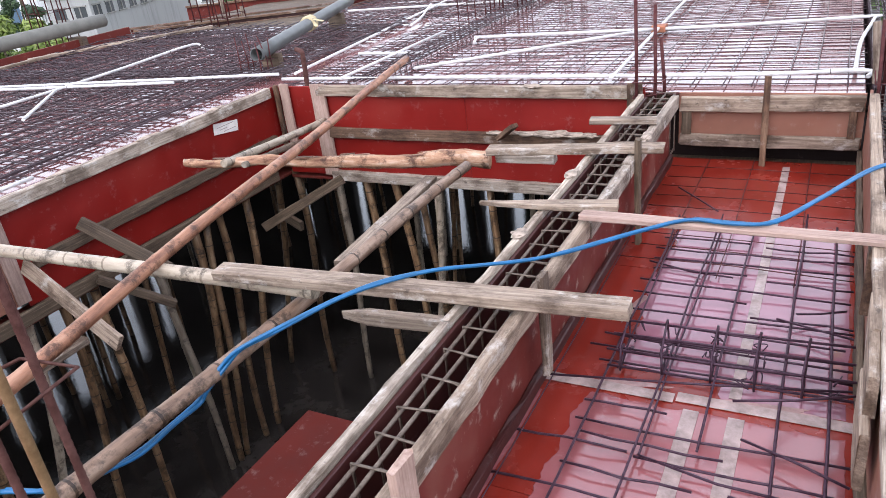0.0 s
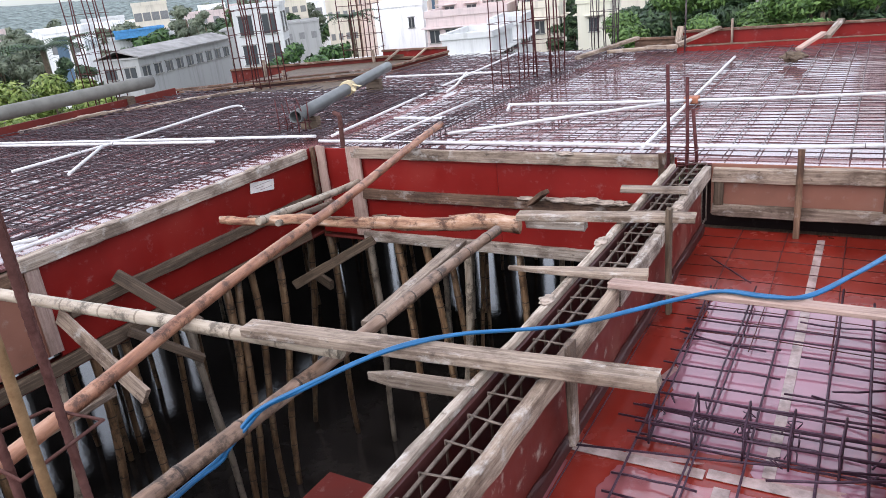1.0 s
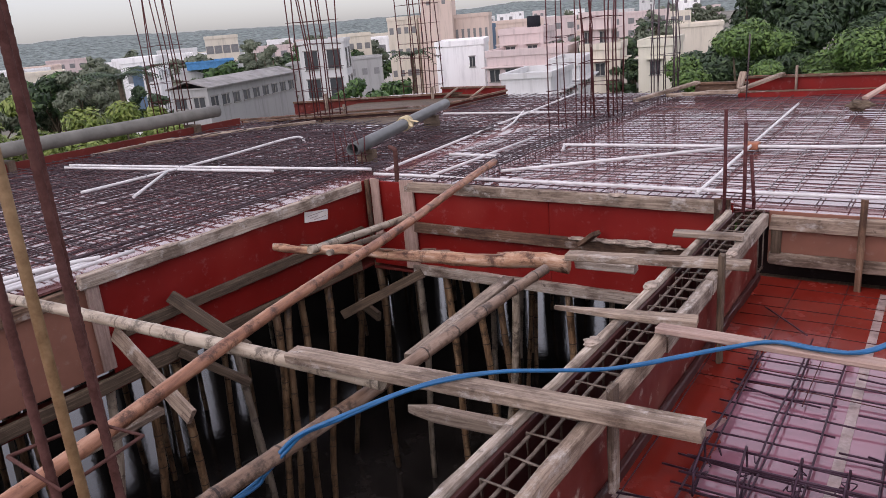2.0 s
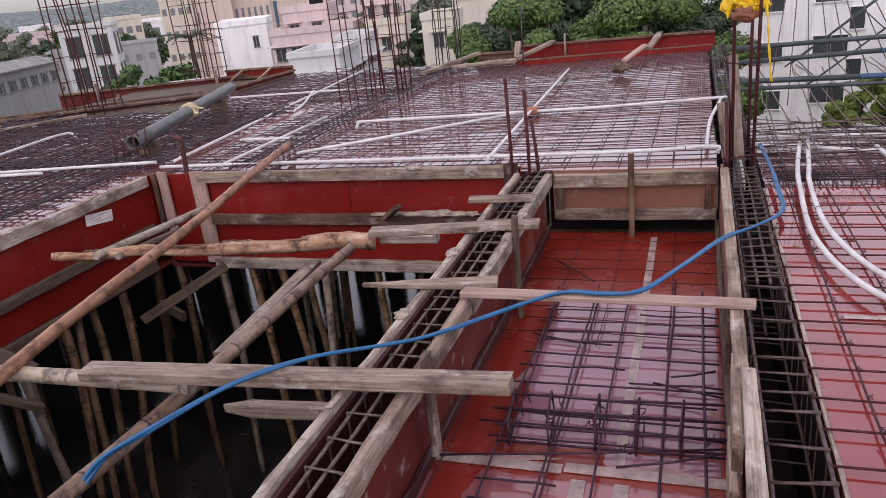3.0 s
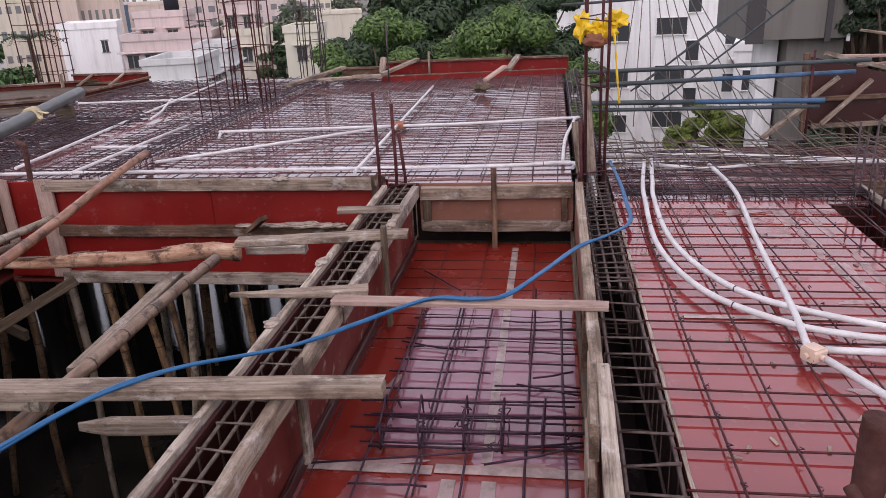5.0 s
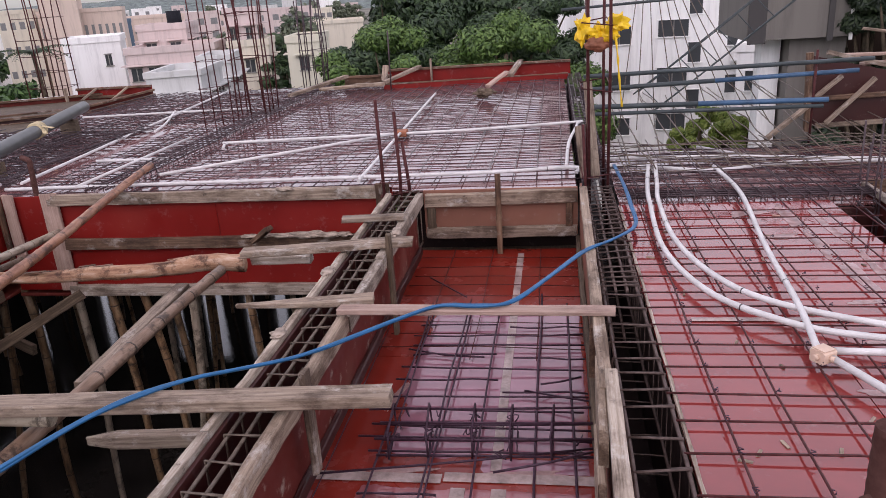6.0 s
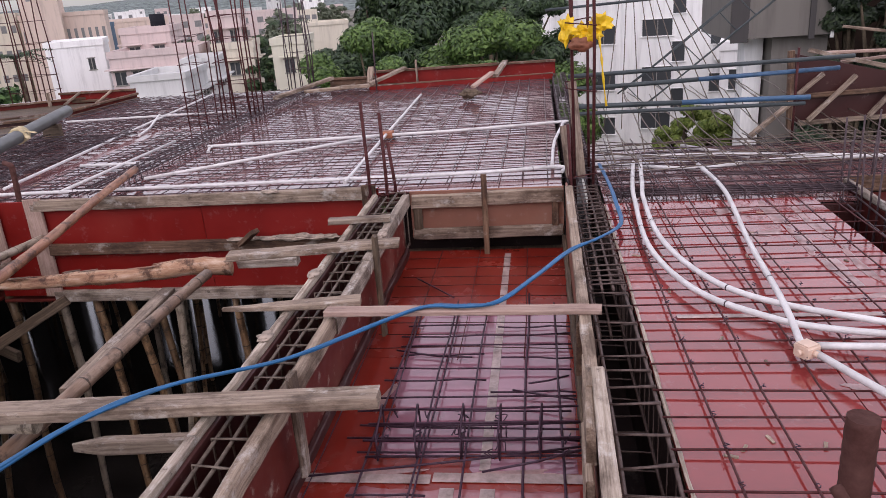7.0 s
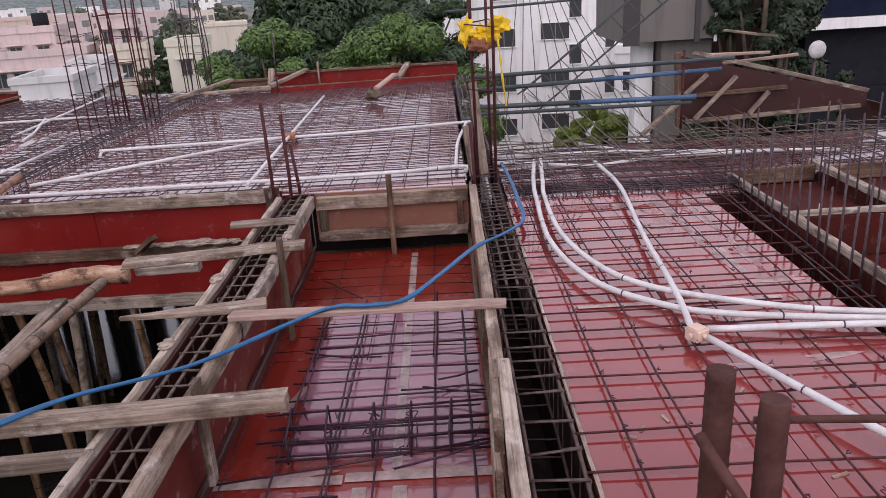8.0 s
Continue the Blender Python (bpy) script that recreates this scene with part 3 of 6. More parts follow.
for x, y0, y1, r in ((-0.785, 1.2, 4.4, 0.003), (-0.56, 0.7, 4.72, 0.0058), (-0.525, 2.95, 4.66, 0.005), (-0.335, 0.7, 4.75, 0.0058), (-0.30, 2.4, 4.62, 0.005), (-0.105, 2.5, 4.7, 0.0058), (0.172, 0.7, 4.85, 0.0066), (0.357, 0.7, 4.7, 0.0066)):
    part("bar", bar_mesh(y1 - y0, r, net_rng, 0.008), steel_black, net, m=pose(x, y0, net_z + 0.011 + net_rng.uniform(0, 0.004), 0, 0, 90 + net_rng.uniform(-0.5, 0.5)))
for y, x0, x1 in ((4.40, -0.60, -0.10), (4.36, -0.02, 0.43), (4.24, -0.62, 0.43), (4.10, -0.60, 0.43), (3.98, -0.58, -0.08), (3.95, 0.02, 0.43), (3.82, -0.62, 0.42), (3.69, -0.62, -0.05), (3.58, -0.02, 0.43), (3.50, -0.66, 0.43), (3.36, -0.70, 0.40), (3.25, -0.66, 0.43), (3.13, -0.70, 0.43), (3.0, -0.62, 0.42),
                  (2.69, -0.60, -0.25), (2.565, -0.60, 0.43), (2.49, -0.56, 0.0), (2.42, -0.84, -0.35), (2.40, -0.32, 0.43), (2.28, -0.58, -0.08), (2.30, 0.04, 0.43), (2.165, -0.84, 0.43), (2.02, -0.6, 0.43), (1.86, -0.64, 0.43), (1.68, -0.6, 0.43), (1.50, -0.7, 0.43), (1.32, -0.6, 0.43), (1.12, -0.6, 0.43), (0.92, -0.6, 0.43)):
    part("bar", bar_mesh(x1 - x0, 0.0055, net_rng, 0.007, n=4), steel_black, net, m=pose(x0, y + net_rng.uniform(-0.01, 0.01), net_z + net_rng.uniform(0, 0.003), 0, 0, net_rng.uniform(-1.2, 1.2)))
part("bar", bar_mesh(1.3, 0.0055, net_rng, 0.008), steel_black, net, m=along((-0.84, 2.79, net_z + 0.02), (0.43, 3.03, net_z + 0.03)))
mat_of_bars("rebar_mat", "thin sparse bars over the sunken floor's far end", -0.72, 0.40, 3.95, 5.75, SUNK + 0.03, 0.34, 0.20, 0.003, steel_red, jitter=0.03, wave=0.008)
mat_of_bars("rebar_mat", "close rebar mat on the far slab deck, wet and dark", -3.55, 0.42, 5.98, 13.2, 0.0, 0.21, 0.145, 0.0046, steel, jitter=0.02, over=0.04)
mat_of_bars("rebar_mat", "short rebar mat beside the beam of the far deck", -4.62, -3.95, 6.02, 9.4, 0.0, 0.15, 0.14, 0.0055, steel, jitter=0.03)
mat_of_bars("rebar_field", "crowded rebar mats over the deck beside the shaft", -10.3, -5.10, 0.6, 9.5, 0.0, 0.15, 0.13, 0.006, steel, False, 0.012, 0.04)
mat_of_bars("rebar_field", "second rebar layer over the crowded deck", -10.2, -5.05, 2.0, 9.4, 0.05, 0.22, 0.18, 0.0065, steel, False, 0.02, 0.08)
mat_of_bars("rebar_field", "rebar mats on the rear of the slab", -7.2, -3.95, 9.6, 13.2, 0.01, 0.16, 0.15, 0.006, steel, False, 0.012, 0.04)
mat_of_bars("rebar_field", "crowded crossing bars beyond the beam cells", 2.5, 6.0, 5.88, 7.15, -0.02, 0.14, 0.12, 0.005, steel, False, 0.02, 0.04)
mat_of_bars("rebar_field", "crowded crossing bars over the cross strip of the slab", 0.8, 2.50, 5.42, 7.15, -0.02, 0.14, 0.12, 0.005, steel, False, 0.02, 0.04)
mat_of_bars("rebar_field", "second layer of bars on the cross strip", 0.75, 2.50, 5.5, 7.2, 0.04, 0.24, 0.21, 0.005, steel, False, 0.02, 0.06)

knot_rng = random.Random(44)
knots = thing("wire_knots", "small dark wire knots tying the bars on the pinkish deck", "tie wire", kind="stuff")
knot_meshes = [rings_to_mesh(tube_rings([Vector(p) * f for p in ((-0.012, -0.006, 0), (0.002, 0.008, 0.007), (0.012, 0.0, 0.002), (-0.002, -0.011, 0.008), (0.005, 0.004, 0.018))], 0.0022, 5), True) for f in (0.8, 1.0, 1.2)]
joined("knots", [(knot_rng.choice(knot_meshes), pose(0.76 + 0.225 * (i + 0.5), -1.0 + 0.20 * (j + 0.5), 0.014, 0, 0, knot_rng.uniform(0, 360))) for i in range(6) for j in range(12, 32) if knot_rng.random() < 0.75], steel_black, knots)

beam_cage("beam_cage", "grey-brown stirrup cage inside the beam mould beside the shaft", (-0.878, 0.7, 0.022), (-0.878, 5.75, 0.022), 0.150, 0.45, 0.15, 3, steel_grey, 0.008, 0.0055)
beam_cage("beam_cage", "brown stirrup cage in the open beam trench", (0.603, 0.2, 0.005), (0.603, 3.85, 0.005), 0.195, 0.30, 0.17, 2, steel_rung, tie=0.0058, jitter=0.05)
beam_cage("beam_cage", "brown close-set stirrup cage at the trench's far end", (0.603, 3.72, 0.008), (0.603, 5.85, 0.008), 0.195, 0.30, 0.105, 4, steel_rung, tie=0.0058, jitter=0.025)
beam_cage("beam_cage", "dark dense stirrup cage beside the far deck", (0.60, 5.9, 0.03), (0.60, 13.2, 0.03), 0.22, 0.4, 0.12, 4, steel)
beam_cage("beam_cage", "dark dense stirrup cage across the far deck", (-3.75, 6.0, 0.05), (-3.75, 13.2, 0.05), 0.30, 0.3, 0.12, 5, steel)
beam_cage("beam_cage", "dark stirrup cage across the deck", (-10.2, 6.35, 0.06), (-4.8, 6.35, 0.06), 0.26, 0.2, 0.16, 4, steel)
beam_cage("beam_cage", "low stirrup cage lying across the sunken floor", (-0.57, 3.08, -0.395), (0.43, 3.10, -0.39), 0.29, 0.115, 0.19, 3, steel_black, 0.006, 0.0055)
beam_cage("beam_cage", "stirrup cage across the cross strip", (0.8, 5.55, 0.02), (2.5, 5.5, 0.02), 0.18, 0.3, 0.11, 4, steel)
beam_cage("beam_cage", "dark cage in the trench beside the pinkish deck", (2.36, 0.4, -0.24), (2.385, 5.36, -0.02), 0.12, 0.28, 0.55, 2, steel, 0.0065, 0.0045)

# loose offcuts of bar on the sunken floor
for a, b in (((0.1, 3.55, -0.5), (0.44, 3.42, -0.49)), ((0.18, 3.62, -0.5), (0.40, 3.72, -0.5)), ((0.05, 2.62, -0.49), (0.42, 2.45, -0.48)), ((-0.30, 2.40, -0.5), (0.30, 2.32, -0.5)),
             ((-0.62, 4.05, -0.52), (-0.15, 3.95, -0.52)), ((-0.66, 5.2, -0.5), (-0.35, 4.85, -0.51)), ((0.0, 2.72, -0.40), (0.44, 2.86, -0.38))):
    tagged(part("loose_bar", bar_mesh((Vector(b) - Vector(a)).length, 0.0055, rng_next(), 0.012), steel_black, None, "", along(a, b)), "short bent offcut of rebar on the sunken floor", "rebar", "loose bars")

wire_rng = random.Random(12)
for k in range(16):
    x, y = wire_rng.choice((-0.5, -0.3, -0.11, 0.05, 0.23, 0.39)) + wire_rng.uniform(-0.03, 0.03), wire_rng.uniform(2.93, 3.27)
    p = Vector((x, y, -0.395 - wire_rng.uniform(0, 0.09)))
    pts = [p + Vector((wire_rng.uniform(-0.035, 0.035), wire_rng.uniform(-0.035, 0.035), wire_rng.uniform(-0.03, 0.035))) for _ in range(4)]
    tube("tie_wire", pts, 0.003, steel_black, None, "twist of dark tie wire on the low cage", "tie wire", "tie wires on the low cage", 5, 4)


def column_bars(label, spots, z0, heights, radius, mat, ties=(), lean=0.02, ribs=0.0, tie_r=0.005):
    """Standing bars of a column with square ties round them."""
    rng = rng_next()
    col = thing("column_rebar", label, "column rebar")
    for i, (x, y) in enumerate(spots):
        top = heights[i % len(heights)]
        path = [Vector((x, y, z0)), Vector((x + rng.uniform(-lean, lean) * 0.5, y + rng.uniform(-lean, lean) * 0.5, (z0 + top) / 2)), Vector((x + rng.uniform(-lean, lean), y + rng.uniform(-lean, lean), top))]
        if ribs:
            n = int((top - z0) / ribs)
            line = [path[0].lerp(path[2], k / n) for k in range(n + 1)]
            rr = tube_rings(line, radius, 12)
            for k in range(1, n, 2):
                rr[k] = [line[k] + (q - line[k]) * (1.045 if ribs < 0.01 else 1.14) for q in rr[k]]
            part("bar", rings_to_mesh(rr, True), mat, col)
            continue
        part("bar", rings_to_mesh(tube_rings(path, radius, 8), True), mat, col)
    xs, ys = [s[0] for s in spots], [s[1] for s in spots]
    r = radius + tie_r
    for z in ties:
        loop = [(min(xs) - r, min(ys) - r), (max(xs) + r, min(ys) - r), (max(xs) + r, max(ys) + r), (min(xs) - r, max(ys) + r), (min(xs) - r, min(ys) - r)]
        t = rng.uniform(-0.02, 0.02)
        part("stirrup", rings_to_mesh(tube_rings([Vector((x, y, z + (t if k % 2 else -t))) for k, (x, y) in enumerate(loop)], tie_r, 6), True), mat, col)
    return col


def grid_spots(cx, cy, w, d, nx, ny):
    """Bars round the edge of a rectangle."""
    return [(cx - w / 2 + w * i / (nx - 1), cy - d / 2 + d * j / (ny - 1)) for i in range(nx) for j in range(ny) if i in (0, nx - 1) or j in (0, ny - 1)]


near_col = column_bars("tall rusty column bars with ties rising beside the shaft", [(-1.365, 0.975), (-1.235, 0.925), (-1.42, 0.86), (-1.28, 0.80)], -1.2, [2.7, 2.5, 2.7], 0.0092, steel_thick, (0.66, -0.2), 0.03, 0.011)
part("bar", rings_to_mesh(tube_rings([Vector((-1.18, 0.81, -1.2)), Vector((-1.18, 0.81, 1.0)), Vector((-1.19, 0.82, 2.3))], 0.012, 8), True), steel_yellow, near_col, "ochre rusted bar")
column_bars("two thick sawn-off column bars with a tie, standing by the deck", [(0.504, 0.578), (0.540, 0.552)], -0.55, [1.225, 1.212], 0.0112, steel_thick, (), 0.002, 0.006)
column_bars("thick brown column bar behind the sawn-off pair", [(0.66, 0.50)], -0.5, [1.16], 0.010, steel_thick, (), 0.0, 0.006)
tube("tie_hook", [(0.485, 0.560, 1.18), (0.492, 0.542, 1.168), (0.515, 0.525, 1.13), (0.545, 0.510, 1.05)], 0.005, steel_thick, None, "bent brown tie hooked over a column bar", "tie")
tube("cross_tie", [(0.53, 0.568, 1.185), (0.60, 0.548, 1.195), (0.72, 0.52, 1.205)], 0.0032, steel_thick, None, "thin bar lashed to the column bars", "rebar")
column_bars("column bars rising from the far beam corner beside a plank", [(-1.075, 5.68), (-0.94, 5.66), (-0.90, 5.80)], -0.3, [0.76, 0.67, 0.42], 0.0135, steel_red, (0.02, 0.12), 0.03)
column_bars("tall rusty column bars with a yellow bag tied on", [(0.55, 6.02), (0.67, 5.78), (0.53, 6.30), (0.68, 6.34), (0.50, 5.75)], -0.4, [2.6, 2.6, 2.3, 1.9, 0.5], 0.012, steel_red, (0.1, 0.75, 1.22), 0.04)
column_bars("tall thin column bars with ties on the far deck", grid_spots(-3.93, 10.3, 0.42, 0.5, 3, 4), -0.2, [2.6, 2.4, 2.8, 2.2], 0.010, steel_red, (0.25, 0.5, 0.8, 1.1, 1.4), 0.10)
column_bars("thin column bars with close ties on the far deck", grid_spots(-4.12, 9.4, 0.26, 0.3, 2, 2), -0.2, [2.4, 2.6], 0.008, steel_red, (0.2, 0.5, 0.85, 1.2), 0.06, tie_r=0.0035)
column_bars("tall column bars beyond the slab edge", grid_spots(-9.35, 10.3, 0.75, 0.5, 5, 2), -0.6, [3.0, 2.7, 3.3], 0.011, steel_red, (0.1, 0.5, 0.9, 1.3, 1.7), 0.15)
column_bars("tall column bars beyond the rear formwork", grid_spots(-9.4, 13.6, 0.7, 0.5, 4, 2), -0.6, [3.0, 2.7, 3.2], 0.011, steel_red, (0.2, 0.5, 0.8, 1.1, 1.5, 1.9), 0.12)
column_bars("tall column bars at the outer slab edge", grid_spots(-14.3, 10.7, 0.6, 0.6, 3, 3), -0.8, [3.2, 3.0, 3.4], 0.012, steel_red, (-0.1, 0.3, 0.7, 1.1, 1.5), 0.12)
column_bars("short stub bars beside the grey pipe", grid_spots(-5.4, 6.5, 0.28, 0.22, 2, 3), -0.1, [0.42, 0.36], 0.007, steel_red, (0.15,), 0.04)
column_bars("close bundle of column bars beyond the far edge", grid_spots(-4.2, 14.0, 0.42, 0.3, 4, 3), -0.6, [1.9, 1.5, 2.1], 0.010, steel, (0.3, 0.6, 0.9, 1.2), 0.10)
tube("thin_rod", [(-2.42, 12.4, -0.02), (-2.40, 12.4, 0.95)], 0.011, steel, None, "thin rod standing at the far edge of the slab", "rod")
tube("bent_bar", [(-4.30, 5.90, -0.1), (-4.29, 5.91, 0.28), (-4.31, 5.93, 0.34), (-4.40, 5.97, 0.36)], 0.024, steel_thick, None, "short hooked bar standing at the shaft's corner", "rebar")
# starters at the far side of the pinkish deck
for k, (x0, y0, x1, y1, n, lab) in enumerate(((2.462, 3.1, 2.462, 5.70, 22, "row of standing starter bars beside the open trench"), (2.6, 5.92, 4.4, 5.95, 12, "row of standing starter bars beyond the red cells"), (3.20, 4.75, 3.20, 5.85, 9, "row of standing starter bars between red cells"))):
    column_bars(lab, [(x0 + (x1 - x0) * i / (n - 1), y0 + (y1 - y0) * i / (n - 1)) for i in range(n)], -0.52, [0.32, 0.46, 0.28, 0.52], 0.007, steel, (), 0.016)

# ---- conduits ----
def conduit(pts, label="white plastic conduit laid over the rebar", r=0.016, mat=None):
    ob = tube("conduit", pts, r, mat or pvc_white, None, label, "conduit", "conduits on the deck", 8, 8)
    path = smooth_path(pts, 8)
    rng = rng_next()
    for i in range(6, len(path) - 4, 15):
        a, b = path[i], path[i + 1]
        d = (b - a).normalized()
        part("tie_wire", rings_to_mesh(tube_rings([a - d * 0.003, a + d * 0.003], r * 1.1, 8)), steel, ob)
    return ob


conduit([(1.04, 6.31, 0.05), (0.95, 5.6, 0.06), (0.915, 5.15, 0.05), (0.887, 4.26, 0.04), (1.01, 3.62, 0.04), (1.26, 3.27, 0.045), (1.54, 3.118, 0.045), (2.16, 3.0, 0.04), (2.62, 2.97, 0.03)], "white plastic conduit sweeping in a curve over the pinkish deck")
conduit([(1.10, 6.35, 0.05), (1.02, 5.6, 0.06), (0.98, 5.2, 0.05), (0.972, 4.41, 0.04), (1.089, 3.81, 0.04), (1.305, 3.45, 0.045), (1.765, 3.18, 0.045), (2.16, 3.07, 0.04), (2.62, 3.04, 0.03)], "white plastic conduit sweeping in a curve beside its twin")
conduit([(1.53, 6.15, 0.05), (1.56, 5.39, 0.045), (1.45, 4.3, 0.04), (1.37, 3.40, 0.06), (1.325, 2.99, 0.045)], "white plastic conduit running to a junction box")
conduit([(1.36, 2.92, 0.04), (1.62, 2.31, 0.045), (1.80, 1.95, 0.04)], "white plastic conduit leaving the junction box")
conduit([(1.39, 2.985, 0.04), (2.13, 2.94, 0.045), (2.62, 2.90, 0.03)], "straight white conduit leaving the junction box")
conduit([(0.70, 6.66, 0.025), (1.8, 6.55, 0.03), (2.78, 6.36, 0.025), (3.6, 6.2, 0.025)])
conduit([(0.73, 6.36, 0.025), (1.04, 6.3, 0.025), (1.54, 6.12, 0.025), (2.1, 6.3, 0.025), (3.1, 6.3, 0.025)])
conduit([(1.55, 7.0, 0.025), (2.0, 6.45, 0.025)])
conduit([(-4.77, 6.12, 0.035), (-3.5, 6.16, 0.035), (-0.53, 6.22, 0.035), (0.40, 6.33, 0.035), (0.45, 6.2, 0.02)], "long white conduit behind the shaft's far edge")
conduit([(-9.4, 5.41, 0.095), (-6.83, 5.77, 0.095), (-4.77, 6.08, 0.095)])
conduit([(-9.3, 5.28, 0.095), (-6.8, 5.62, 0.095), (-5.9, 5.75, 0.095)])
conduit([(-7.35, 4.35, 0.095), (-7.35, 5.4, 0.095), (-7.42, 6.4, 0.095), (-7.58, 7.75, 0.095), (-7.45, 7.85, 0.02)], "long white conduit crossing the crowded mats")
conduit([(-6.46, 4.38, 0.095), (-7.37, 5.455, 0.095)])
conduit([(-3.44, 6.51, 0.04), (-1.44, 8.18, 0.04)])
conduit([(-3.40, 7.85, 0.0), (-3.403, 7.984, 0.035), (-3.2, 8.03, 0.035), (-0.78, 8.23, 0.035), (0.47, 8.46, 0.035), (0.52, 8.36, 0.035), (0.41, 7.38, 0.035), (0.37, 6.4, 0.035)], "long white conduit with a bent end")
conduit([(-1.378, 6.05, 0.04), (-1.43, 8.27, 0.045), (-1.51, 11.36, 0.04)], "white conduit crossing the others")
conduit([(-4.76, 6.33, 0.04), (-5.1, 9.2, 0.04), (-5.55, 13.09, 0.04)])
conduit([(-6.81, 10.49, 0.04), (-4.2, 10.65, 0.04)])
conduit([(-5.42, 10.72, 0.04), (-5.22, 10.2, 0.04), (-4.95, 9.5, 0.04), (-4.84, 9.02, 0.03)])
conduit([(-4.05, 6.12, 0.04), (-4.05, 8.41, 0.04)])
conduit([(-4.56, 7.26, 0.035), (-3.73, 7.245, 0.035)])

for k, (x, y0, y1) in enumerate(((-4.82, 1.0, 3.25), (-4.90, 1.0, 3.0), (-5.02, 1.1, 2.8), (-5.15, 0.9, 2.6))):
    conduit([(x - 0.05, y0, 0.05), (x, (y0 + y1) / 2, 0.06), (x + 0.02, y1, 0.05)], "white conduit bunched along the shaft's edge")
conduit([(-5.3, 1.6, 0.07), (-4.95, 2.7, 0.08), (-4.85, 3.0, 0.07)], "white conduit bunched along the shaft's edge")
for x in (-5.03, -5.08):
    tagged(part("long_bar", bar_mesh(8.6, 0.010, rng_next(), 0.015), steel, None, "", pose(x, 0.6, 0.05, 0, 0, 90)), "long dark bar along the edge of the mats", "rebar", "edge bars")

jb = thing("junction_box", "cream plastic junction box on the rebar between conduits", "junction box")
jb.location, jb.rotation_euler = (1.332, 2.945, 0.015), (0, 0, radians(32))
block("body", (-0.035, -0.035, 0.0), (0.035, 0.035, 0.055), box_mat, jb, cham=0.008)
block("lid", (-0.03, -0.03, 0.0555), (0.03, 0.03, 0.060), box_mat, jb)
for k in range(4):
    a = radians(90 * k)
    tube("spigot", [(math.cos(a) * 0.03, math.sin(a) * 0.03, 0.028), (math.cos(a) * 0.055, math.sin(a) * 0.055, 0.028)], 0.013, box_mat, jb)
jb2 = thing("junction_box", "small brown junction box where conduits cross", "junction box")
block("body", (-1.50, 8.14, 0.0), (-1.36, 8.28, 0.07), basket_mat, jb2, cham=0.01)

# ---- big grey pipes ----
def big_pipe(a, b, r, label, mat=pvc_grey):
    a, b = Vector(a), Vector(b)
    p = thing("drain_pipe", label, "pipe")
    out = tube_rings([a + (b - a) * i / 8 for i in range(9)], r, 16)
    inn = tube_rings([a + (b - a) * i / 8 for i in range(9)], r * 0.88, 16)
    n = 16
    verts = [v for ring in out for v in ring] + [v for ring in inn for v in ring]
    faces = []
    for i in range(8):
        for j in range(n):
            p0, p1 = i * n + j, i * n + (j + 1) % n
            faces.append((p0, p1, p1 + n, p0 + n))
            faces.append((p0 + 9 * n + n, p1 + 9 * n + n, p1 + 9 * n, p0 + 9 * n))
    for j in range(n):
        k = (j + 1) % n
        faces.append((k, j, j + 9 * n, k + 9 * n))
        faces.append((8 * n + j, 8 * n + k, 17 * n + k, 17 * n + j))
    part("pipe", mesh_from(verts, faces, True), mat, p)
    return p


gp = big_pipe((-5.30, 6.42, 0.22), (-6.35, 9.9, 0.28), 0.076, "grey plastic drain pipe with a cloth tied round it")
c0, c1 = Vector((-5.80, 8.03, 0.248)), Vector((-5.86, 8.22, 0.251))
for k, (dx, dy, dz) in enumerate(((0.10, -0.06, -0.03), (0.13, 0.02, 0.02), (-0.11, -0.05, -0.02))):
    board("cloth_end", c0.lerp(c1, 0.5) + Vector((dx * 0.7, dy * 0.3, 0.05)), c0.lerp(c1, 0.5) + Vector((dx * 1.6, dy, dz)), 0.05, 0.008, cloth_mat, gp, rough=0.006)
part("cloth", rings_to_mesh(tube_rings([c0, c0.lerp(c1, 0.3), c0.lerp(c1, 0.5), c0.lerp(c1, 0.7), c1], lambda f: 0.092 + 0.012 * math.sin(9 * f), 14), True), cloth_mat, gp, "pale cloth tied round the pipe")
big_pipe((-10.62, 4.6, 0.30), (-10.75, 9.05, 0.30), 0.105, "long dusty grey drain pipe along the slab's outer edge", pvc_tan)
for x, y in ((-5.42, 6.8), (-6.15, 9.2)):
    block("pipe_rest", (x - 0.12, y - 0.04, -0.02), (x + 0.12, y + 0.04, 0.15 + 0.02 * (y - 6.6)), timber_dark, None, "dark timber rest under the grey pipe", "", "timber")
for y in (5.2, 8.4):
    block("pipe_rest", (-10.8, y - 0.05, -0.06), (-10.5, y + 0.05, 0.155), timber_dark, None, "dark timber rest under the grey pipe", "", "timber")

